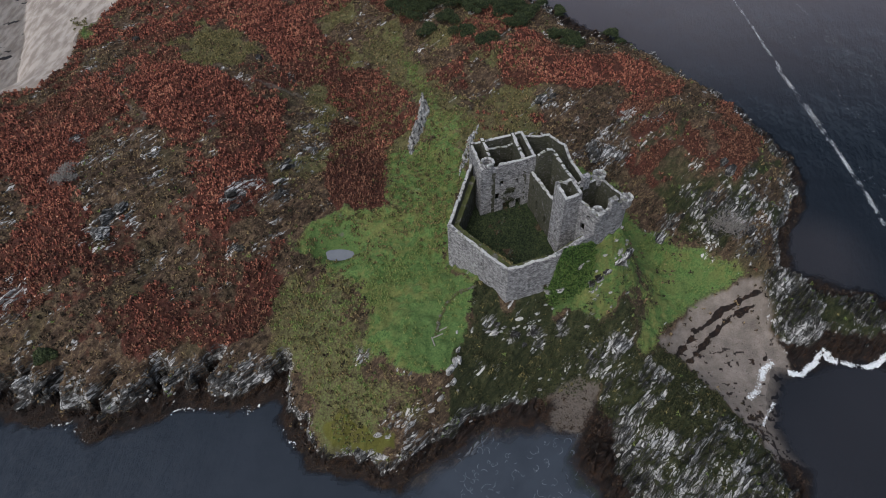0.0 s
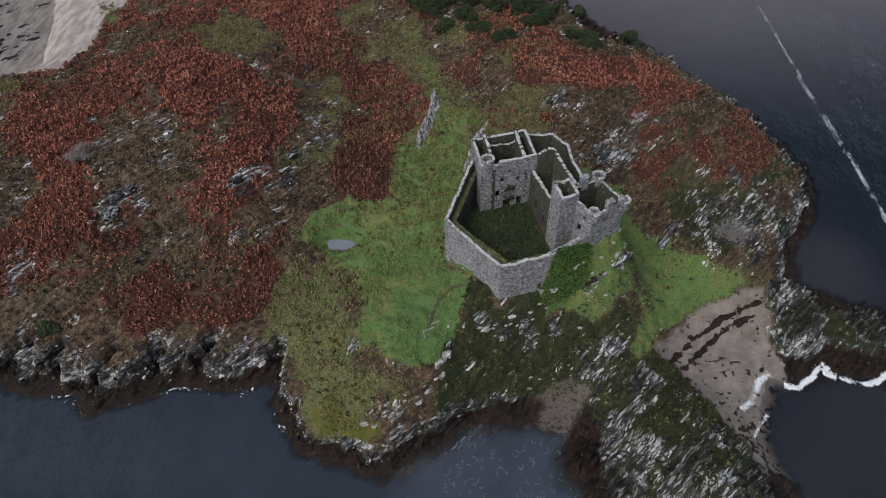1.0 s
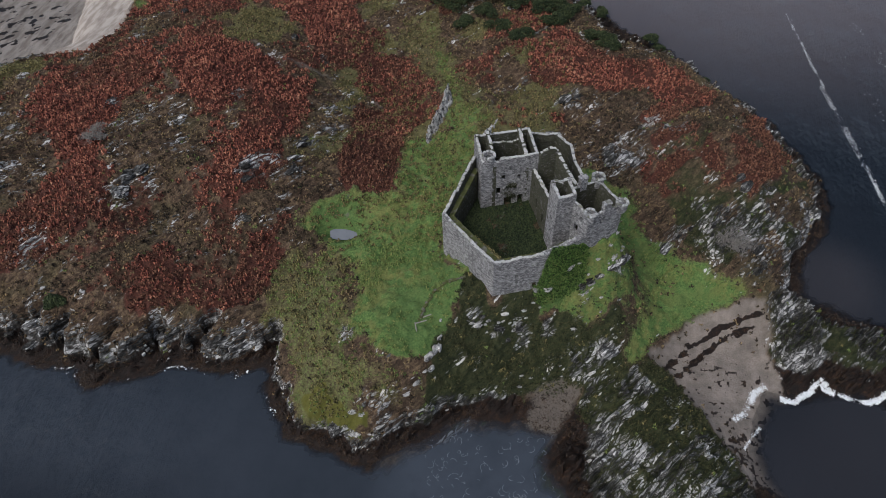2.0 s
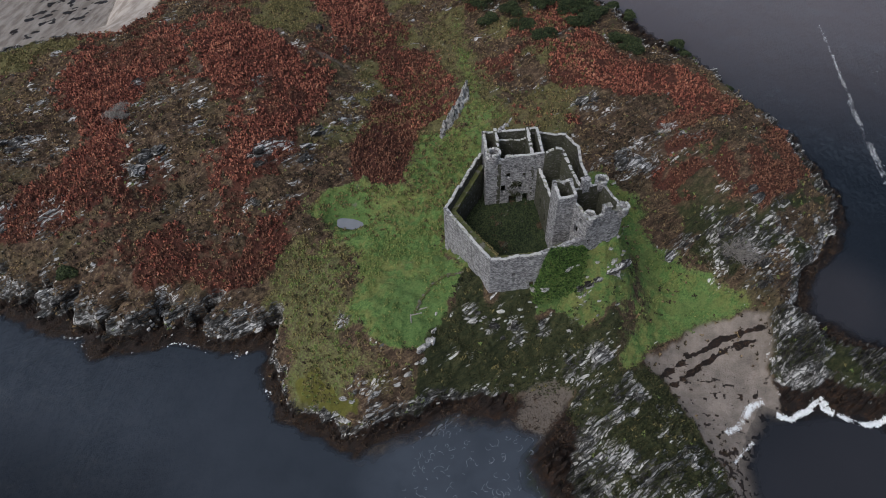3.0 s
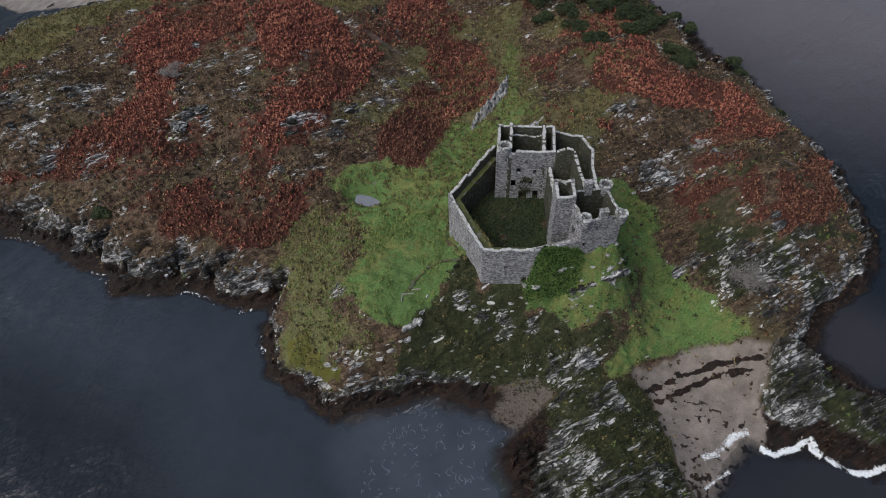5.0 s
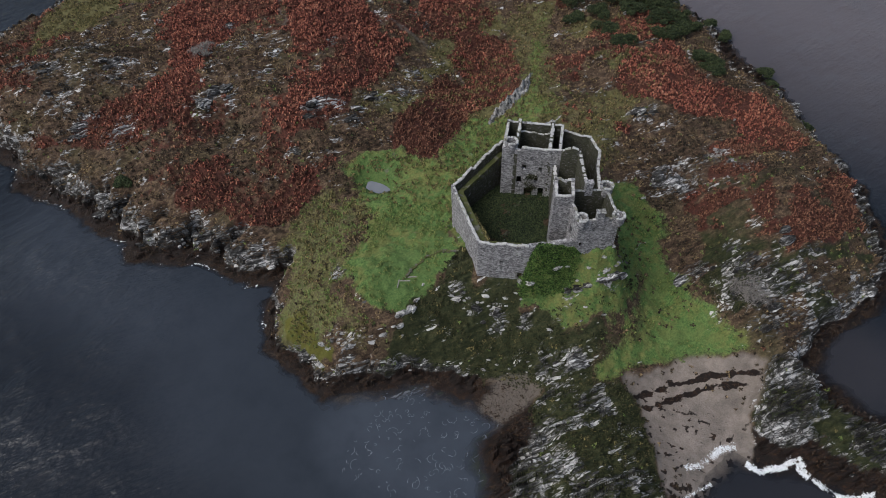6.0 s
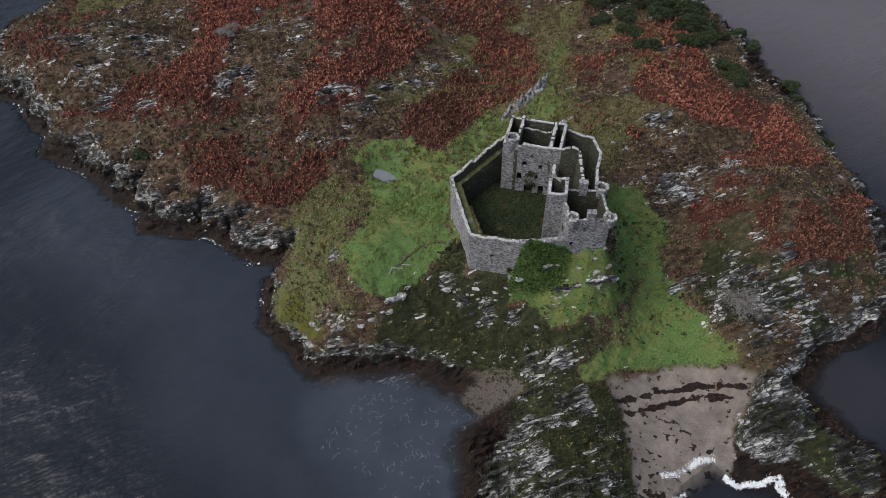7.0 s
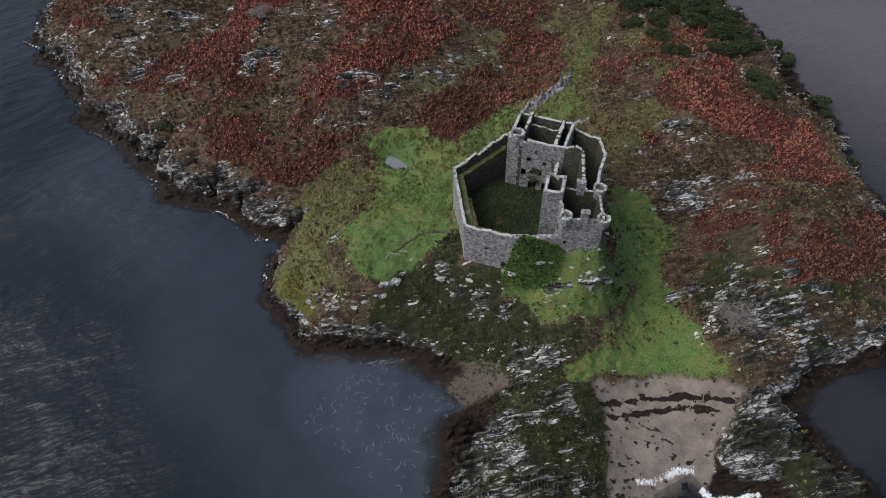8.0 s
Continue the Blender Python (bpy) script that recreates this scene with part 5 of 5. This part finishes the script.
quads = np.array([(0, 3, 2, 1), (4, 5, 6, 7), (0, 1, 5, 4), (1, 2, 6, 5), (2, 3, 7, 6), (3, 0, 4, 7)])
size = np.minimum(0.25 * rng.lognormal(0, 0.5, n), 0.5)
turn = STRIKE + rng.normal(0, 0.35, n)
v = cube[None] * np.stack([size * rng.uniform(1.1, 2.2, n), size * rng.uniform(0.6, 1.1, n), size * rng.uniform(0.6, 1.2, n)], -1)[:, None] + rng.uniform(-0.2, 0.2, (n, 8, 3)) * size[:, None, None]
c, s = np.cos(turn)[:, None], np.sin(turn)[:, None]
tilt = rng.normal(0, 0.3, n)[:, None]
v = np.stack([v[..., 0] * c - v[..., 1] * s + x[:, None], v[..., 0] * s + v[..., 1] * c + y[:, None], v[..., 2] + v[..., 1] * tilt + at("z", x, y)[:, None] + 0.05], -1)
stuff("loose_stones", mesh_from("loose_stones", v.reshape(-1, 3), (np.arange(n)[:, None, None] * 8 + quads[None]).reshape(-1, 4)), STONES, "pale grey broken stones on the rock ledges", "stones")

# boulders and ledges, each one by itself
BOULDERS = stone_shapes("boulder", 7, ROCK, 12, 0.15, 2)
rng = random.Random(21)


def boulder(x, y, long, wide, high, turn=None, label="pale lichened grey boulder in the heath"):
    ob = tagged(new("boulder", rng.choice(BOULDERS)), label, "boulder", "boulders on the island")
    z = float(at("z", x, y))
    ob.matrix_world = Matrix.Translation((x, y, z + high * 0.12)) @ Matrix.Rotation(STRIKE + rng.uniform(-0.3, 0.3) if turn is None else turn, 4, "Z") @ Matrix.Rotation(rng.uniform(-0.25, 0.25), 4, "X") @ Matrix.Diagonal((long, wide, high, 1))


for x, y, a, b, h in ((29.3, 65, 4.6, 3.2, 2.4), (57, 102.5, 3.2, 1.8, 1.6), (56.2, 105, 2.0, 1.4, 1.2), (-67.8, 110.9, 2.6, 1.5, 1.2), (-65, 103, 2.4, 1.4, 1.2), (-45, 85.2, 2.2, 1.7, 1.0), (-72.5, 91.5, 4.5, 2.4, 2.4), (-70, 93, 3.4, 2.0, 2.0), (-73.5, 88, 4.0, 3.2, 2.6), (20, 132, 3.6, 2.6, 2.0), (23, 133.5, 3.0, 2.2, 1.6), (42.5, 122.5, 2.4, 1.6, 1.4), (-53, 151, 1.8, 1.5, 1.4), (-95, 172, 2.4, 1.6, 1.2), (9, 64.3, 1.7, 1.0, 0.9), (13, 65.6, 1.9, 1.1, 0.9), (11, 63.5, 1.2, 0.8, 0.7), (6, 65.2, 1.2, 0.9, 0.8), (17.5, 67.3, 1.7, 0.9, 0.8), (33, 113, 4.5, 2.4, 2.6), (35.5, 112, 3.2, 1.6, 2.2), (30, 112, 3.4, 2.0, 2.0), (23.6, 72.6, 1.8, 1.1, 1.1), (25, 73.6, 2.2, 1.2, 1.2), (26.6, 74.3, 1.8, 1.0, 1.0), (28.6, 75.4, 2.4, 1.3, 1.2), (30.2, 77, 2.6, 1.4, 1.3), (31.2, 79, 2.0, 1.2, 1.1), (9.2, 76.5, 0.6, 0.5, 0.4), (12.4, 79.5, 0.5, 0.4, 0.3)):
    boulder(x, y, a, b, h)
PALE_BOULDERS = stone_shapes("boulder", 6, PALE_ROCK, 15, 0.17, 2)


def ledge_row(pts, count, size, label):
    """Broken pale blocks along a line of outcrop."""
    for _ in range(count):
        f = rng.random() * (len(pts) - 1)
        k = int(f)
        x, y = between(pts[k], pts[k + 1], f - k)
        x, y = x + rng.gauss(0, 0.7), y + rng.gauss(0, 0.7)
        s = size * rng.uniform(0.35, 1.45)
        run = math.atan2(pts[k + 1][1] - pts[k][1], pts[k + 1][0] - pts[k][0])
        ob = tagged(new("boulder", rng.choice(PALE_BOULDERS)), label, "boulder", "boulders on the island")
        ob.matrix_world = Matrix.Translation((x, y, float(at("z", x, y)) + s * 0.12)) @ Matrix.Rotation(run + rng.uniform(-0.4, 0.4), 4, "Z") @ Matrix.Rotation(rng.uniform(-0.4, 0.4), 4, "X") @ Matrix.Diagonal((s * rng.uniform(1.1, 1.9), s * rng.uniform(0.6, 1.0), s * rng.uniform(0.5, 0.9), 1))


ledge_row([(4, 64), (7.4, 64.7), (10.9, 65.6), (13.2, 67.4), (18.1, 69.3)], 16, 0.75, "pale broken block of rock below the castle wall")
ledge_row([(21.2, 72), (24.7, 75.2), (28.8, 76.5), (30.2, 79)], 14, 0.85, "pale rock ledge below the tower")
ledge_row([(19.5, 65.5), (25.5, 68), (31, 72.4), (32.5, 80)], 8, 0.7, "mossy pale ledge at the edge of the crag")
ledge_row([(-1, 62.5), (-1.4, 57.7), (-3.5, 53), (-9, 48), (-16, 46)], 18, 0.95, "pale rock ledge at the edge of the turf")
ledge_row([(-1, 52.2), (8, 56), (14, 58.6), (21, 61.6)], 16, 0.42, "pale wet stone at the foot of the slope")
grid_rng = np.random.default_rng(30)
bx, by = grid_rng.uniform(-165, 88, 9000), grid_rng.uniform(38, 205, 9000)
good = (at("rock", bx, by) > 0.5) & (at("z", bx, by) > 1.6) & (at("ring", bx, by) < -2.5) & (at("bank", bx, by) > 4)
for x, y in list(zip(bx[good], by[good]))[:230]:
    s = rng.uniform(0.7, 1.9) * (0.5 if float(at("dark", x, y)) > 0.2 else 1)
    boulder(float(x), float(y), s * rng.uniform(1.2, 2.1), s, s * rng.uniform(0.5, 0.9), label="grey rock ledge broken along its beds")


def rock_spine(name, pts, wide, high, seed, label):
    """A long crest of bare rock along a line."""
    bm = bmesh.new()
    rows = []
    steps = 46
    total = len(pts) - 1
    for i in range(steps + 1):
        f = i / steps * total
        k = min(int(f), total - 1)
        p = Vector(pts[k]).lerp(Vector(pts[k + 1]), f - k)
        q = Vector(pts[k + 1]) - Vector(pts[k])
        side = Vector((-q.y, q.x)).normalized()
        swell = math.sin(math.pi * min(max(i / steps, 0.03), 0.97)) ** 0.5
        row = []
        for j in range(11):
            a = j / 10 * 2 - 1
            w = noise.noise(Vector((f * 5.1, a * 2.0, seed)))
            c = p + side * (a * wide * swell * (1 + 0.3 * noise.noise(Vector((f * 4, seed, a)))))
            top = (1 - abs(a) ** 1.7) * high * swell * (0.6 + 0.9 * w) + 0.3 * noise.noise(Vector((c.x * 2.1, c.y * 2.1, seed)))
            row.append(bm.verts.new((c.x, c.y, float(at("z", c.x, c.y)) - 0.25 + max(0.0, top))))
        rows.append(row)
    for r0, r1 in zip(rows, rows[1:]):
        for j in range(10):
            bm.faces.new((r0[j], r0[j + 1], r1[j + 1], r1[j]))
    bmesh.ops.recalc_face_normals(bm, faces=bm.faces)
    if sum(f.normal.z for f in bm.faces) < 0:
        bmesh.ops.reverse_faces(bm, faces=bm.faces)
    me = bpy.data.meshes.new(name)
    bm.to_mesh(me)
    bm.free()
    me.materials.append(PALE_ROCK)
    return tagged(new(name, me), label, "rock")


rock_spine("rock_spine", [(-11.8, 116.5), (-11.2, 122), (-8.8, 130), (-9.6, 138.5)], 1.6, 3.2, 3, "long pale rock spine rising from the turf")
rock_spine("rock_spine", [(-0.5, 104), (1.0, 110), (2.5, 117), (4.5, 122)], 1.0, 1.3, 5, "low broken rock spine beside the castle")


# ---- shrubs ----
def shrub(x, y, r, high, seed, mat=None, label="dense dark evergreen shrub on the slope", leaf=0.42, count=900):
    """Trunk, limbs and a ragged crown of leaf tufts."""
    rng_a = np.random.default_rng(seed)
    z = float(at("z", x, y))
    ob = thing("shrub", label, "shrub", "evergreen shrubs" if mat is None else "", (x, y, z))
    bm = bmesh.new()
    lobes = []
    for k in range(6):
        a, q = 2 * math.pi * k / 6 + rng_a.uniform(-0.6, 0.6), r * rng_a.uniform(0.3, 1.0)
        tip = Vector((q * math.cos(a), q * math.sin(a), high * rng_a.uniform(0.45, 0.8)))
        lobes.append((tip, r * rng_a.uniform(0.25, 0.6)))
        for s0, s1, r0, r1 in ((0, 0.5, 0.09, 0.06), (0.5, 1, 0.06, 0.02)):
            p, e = tip * s0 + Vector((0, 0, 0.3 * s0)), tip * s1
            ax = (e - p).normalized()
            m = Matrix.Translation((p + e) / 2) @ ax.to_track_quat("Z", "Y").to_matrix().to_4x4()
            bmesh.ops.create_cone(bm, segments=6, radius1=r0, radius2=r1, depth=(e - p).length, matrix=m)
    me = bpy.data.meshes.new("trunk")
    bm.to_mesh(me)
    bm.free()
    under("trunk", me, TWIG, ob)
    pts = []
    for tip, lr in lobes + [(Vector((0, 0, high * 0.7)), r * 0.6)]:
        d = rng_a.normal(0, 1, (count // 7, 3))
        d /= np.linalg.norm(d, axis=1)[:, None]
        d[:, 2] = np.abs(d[:, 2]) * 0.8 - 0.15
        pts.append(np.array(tip) + d * lr * rng_a.uniform(0.75, 1.08, (len(d), 1)))
    p = np.concatenate(pts)
    p[:, 2] = np.maximum(p[:, 2], 0.05)
    under("crown", leaves_mesh("crown", p[:, 0], p[:, 1], p[:, 2], rng_a, 4, leaf, leaf * (0.32 if mat is None else 0.05), 0.5), mat or GORSE, ob)
    return ob


for k, (x, y, r, h) in enumerate(((-13, 178, 4.5, 3.6), (-6, 182, 4.2, 3.4), (2, 184, 4.0, 3.4), (9, 186, 4.0, 3.0), (13, 178, 3.6, 3.0), (-3, 174, 3.2, 2.4), (5, 177, 3.4, 2.8), (17, 172, 3.2, 2.4), (-18, 184, 4.0, 3.2), (-9, 170, 2.4, 1.6), (27, 168, 2.8, 2.2), (30.5, 165.5, 3.2, 2.6), (33, 162, 2.6, 2.0), (12, 190, 3.5, 2.6), (22, 183, 2.4, 1.8), (0, 190, 3.8, 3.0), (44, 172.5, 1.8, 1.5), (47, 170, 1.6, 1.3), (57, 156.5, 1.5, 1.2), (31, 187, 2.2, 1.6), (26, 190, 2.2, 1.6), (2, 166, 3.4, 1.3), (7, 160, 3.2, 1.1), (20, 177, 3.4, 1.8), (-11, 184, 4.4, 2.6), (6, 191, 4.2, 2.6), (17, 183, 3.6, 2.2), (-78, 62.5, 2.0, 1.5))):
    shrub(x, y, r, h, 60 + k)
shrub(53, 87.5, 3.6, 3.0, 90, TWIG, "leafless grey thorn bush among the rocks", 1.1, 160)
shrub(-85, 102, 2.8, 2.0, 91, TWIG, "leafless pinkish grey bush in the bracken", 0.9, 220)

# ---- water's edge ----
def foam(name, lines, width, per_metre, size, seed, label):
    rng_a = np.random.default_rng(seed)
    cs = []
    for pts in lines:
        for (ax, ay), (bx, by) in zip(pts, pts[1:]):
            m = int(math.hypot(bx - ax, by - ay) * per_metre)
            t = rng_a.random(m)
            t = t[rng_a.random(m) < np.clip(0.6 + 1.5 * fbm(ax + (bx - ax) * t, ay + (by - ay) * t, 3.0, 3, seed + 9), 0.04, 1)]
            m = len(t)
            off = rng_a.normal(0, 1, m) * width
            ln = math.hypot(bx - ax, by - ay)
            wob = 1.6 * width * fbm(ax + (bx - ax) * t, ay + (by - ay) * t, 5.0, 2, seed)
            cs.append(np.stack([ax + (bx - ax) * t - (by - ay) / ln * (off + wob), ay + (by - ay) * t + (bx - ax) / ln * (off + wob)], -1))
    c = np.concatenate(cs)
    z = np.maximum(at("z", c[:, 0], c[:, 1]), 0)
    keep = z < 0.9
    c, z = c[keep], z[keep] + 0.05
    k = 6
    ang = np.linspace(0, 2 * np.pi, k, endpoint=False)[None] + rng_a.uniform(0, 1, (len(c), 1))
    rad = size * rng_a.lognormal(0, 0.5, (len(c), 1)) * rng_a.uniform(0.5, 1.2, (len(c), k))
    ring = np.stack([c[:, :1] + rad * np.cos(ang), c[:, 1:] + rad * np.sin(ang), np.repeat(z[:, None], k, 1) + rng_a.uniform(0, 0.03, (len(c), 1))], -1)
    mid = np.stack([c[:, 0], c[:, 1], z + 0.05], -1)[:, None]
    v = np.concatenate([ring, mid], 1).reshape(-1, 3)
    f = np.array([(i, (i + 1) % k, k) for i in range(k)])
    me = mesh_from(name, v, (np.arange(len(c))[:, None, None] * (k + 1) + f[None]).reshape(-1, 3))
    return stuff(name, me, FOAM, label, "foam")


foam("surf", [[(61.6, 62.4), (64.3, 61.9), (65.8, 63.4), (67.6, 64.3), (69.1, 67.3), (70.0, 65.2), (72, 64.2), (73.6, 63.8), (76.9, 63.3), (79.5, 64.3), (81.6, 66.3)], [(68.2, 65.2), (69.2, 67.2), (70.6, 65.0), (72.6, 64.0)], [(68.6, 66.2), (69.3, 66.4), (70.0, 65.2)]], 0.24, 230, 0.075, 1, "white surf breaking on the beach and the islet")
foam("surf", [[(52.4, 56.6), (55.7, 60.4), (57, 62.8), (59.4, 64.6)], [(55.9, 61.0), (57.4, 63.2), (59.6, 64.4)]], 0.3, 110, 0.055, 6, "white wave edge running up the sand")
foam("surf", [[(53.5, 51.5), (55.6, 54.6), (57.2, 56.2)]], 0.14, 90, 0.045, 7, "thin wave edge in the shallows")
x, y, rng = strewn(900000, lambda x, y: ((np.abs(at("z", x, y) + 0.14) < 0.12) | ((np.abs(at("z", x, y) + 0.5) < 0.4) & (np.abs(hash_noise(x, y, 2.0, 87)) < 0.035))) * (at("sand", x, y) < 0.3) * np.clip(0.15 + 1.7 * hash_noise(x, y, 5, 58), 0, 1) * (x < -28), 14)
n = min(len(x), 15000)
x, y = x[:n], y[:n]
ang = np.linspace(0, 2 * np.pi, 5, endpoint=False)[None] + rng.uniform(0, 6, (n, 1))
rad = 0.075 * rng.lognormal(0, 0.6, (n, 1)) * rng.uniform(0.5, 1.3, (n, 5))
v = np.stack([x[:, None] + rad * np.cos(ang), y[:, None] + rad * np.sin(ang), np.full((n, 5), 0.04) + rng.uniform(0, 0.03, (n, 1))], -1).reshape(-1, 3)
stuff("shore_foam", mesh_from("shore_foam", v, np.arange(5 * n).reshape(-1, 5)), FOAM, "thin white foam lapping along the rocks", "foam")
foam("foam_streaks", [[(86, 193), (89, 161), (90, 149), (92, 133), (94, 113), (95, 99)], [(88.6, 158), (90.6, 138.2), (93, 121), (94.7, 98.9)]], 0.24, 32, 0.05, 3, "white foam line drifting on the sea")
foam("foam_streaks", [[(108, 178), (111, 163)], [(97, 175), (101, 150), (104, 130)], [(103, 190), (113, 150), (118, 120)], [(96, 118), (99, 102)]], 0.9, 3.0, 0.055, 4, "faint broken foam streaks on the sea")

def foam_curls(count, box, seed):
    """Thin curling ribbons of foam on still water."""
    rng_a = random.Random(seed)
    vs, fs = [], []
    for _ in range(count):
        x, y = rng_a.uniform(*box[:2]), rng_a.uniform(*box[2:])
        if float(at("z", x, y)) > -0.2:
            continue
        r, a, steps = rng_a.uniform(0.15, 0.7), rng_a.uniform(0, 6.3), rng_a.randint(6, 14)
        turn = rng_a.choice((-1, 1)) * rng_a.uniform(0.15, 0.45)
        for i in range(steps):
            w = rng_a.uniform(0.01, 0.04)
            nx, ny = -math.sin(a), math.cos(a)
            vs += [(x + nx * w, y + ny * w, 0.05), (x - nx * w, y - ny * w, 0.05)]
            if i:
                k = len(vs)
                fs.append((k - 4, k - 3, k - 1, k - 2))
            x, y, a = x + math.cos(a) * r * 0.3, y + math.sin(a) * r * 0.3, a + turn * rng_a.uniform(0.4, 1.6)
    return stuff("bay_foam", mesh_from("bay_foam", np.array(vs), np.array(fs)), FAINT_FOAM, "thin curls of foam in the shallow bay", "foam")


foam_curls(150, (-2, 21, 30, 50), 5)

# ---- small things near the castle ----
bm = bmesh.new()
tarn = [bm.verts.new((-25.6 + 3.0 * math.cos(a) * (1 + 0.14 * math.sin(3 * a + 1)), 86.8 + 1.65 * math.sin(a) * (1 + 0.1 * math.cos(2 * a)), 7.70)) for a in [2 * math.pi * i / 40 for i in range(40)]]
bm.faces.new(tarn)
me = bpy.data.meshes.new("pond")
bm.to_mesh(me)
bm.free()
me.materials.append(POND)
tagged(new("pond", me), "small still grey pool in the turf", "pond", kind="structure")

footing = thing("footing_wall", "low line of mossy stones leading from the castle door", "wall", "", (2, 71, float(at("z", 2, 71))))
rng = random.Random(77)
line = [(2.0, 71.2), (-1.0, 70.2), (-3.2, 68.0), (-4.4, 65.2), (-5.0, 62.2)]
FOOT = stone_shapes("stone", 4, TURF, 9)
for (ax, ay), (bx, by) in zip(line, line[1:]):
    m = int(math.hypot(bx - ax, by - ay) / 0.5)
    for i in range(m):
        x, y = ax + (bx - ax) * i / m + rng.uniform(-0.1, 0.1), ay + (by - ay) * i / m + rng.uniform(-0.1, 0.1)
        ob = new("stone", rng.choice(FOOT))
        ob.parent = footing
        ob.matrix_parent_inverse = Matrix.Translation(-footing.location)
        ob.matrix_basis = Matrix.Translation((x, y, float(at("z", x, y)) + 0.1)) @ Matrix.Rotation(rng.uniform(0, 3), 4, "Z") @ Matrix.Diagonal((rng.uniform(0.4, 0.7), rng.uniform(0.3, 0.5), rng.uniform(0.3, 0.5), 1))
for x, y, a in ((-3.9, 63.6, 0.5), (-4.6, 62.4, 0.45), (-5.4, 61.4, 1.9)):
    bm = bmesh.new()
    block(bm, (0, 0, 0), (2.1, 0.2, 0.2), 0, rng, 0.02)
    bmesh.ops.bevel(bm, geom=bm.edges[:], offset=0.03, affect="EDGES")
    me = bpy.data.meshes.new("timber_beam")
    bm.to_mesh(me)
    bm.free()
    me.materials.append(TIMBER)
    ob = tagged(new("timber_beam", me), "weathered timber beam lying on the turf", "beam", "timber beams")
    ob.matrix_world = pose(x, y, float(at("z", x, y)) + 0.13, 0, 0, math.degrees(a))
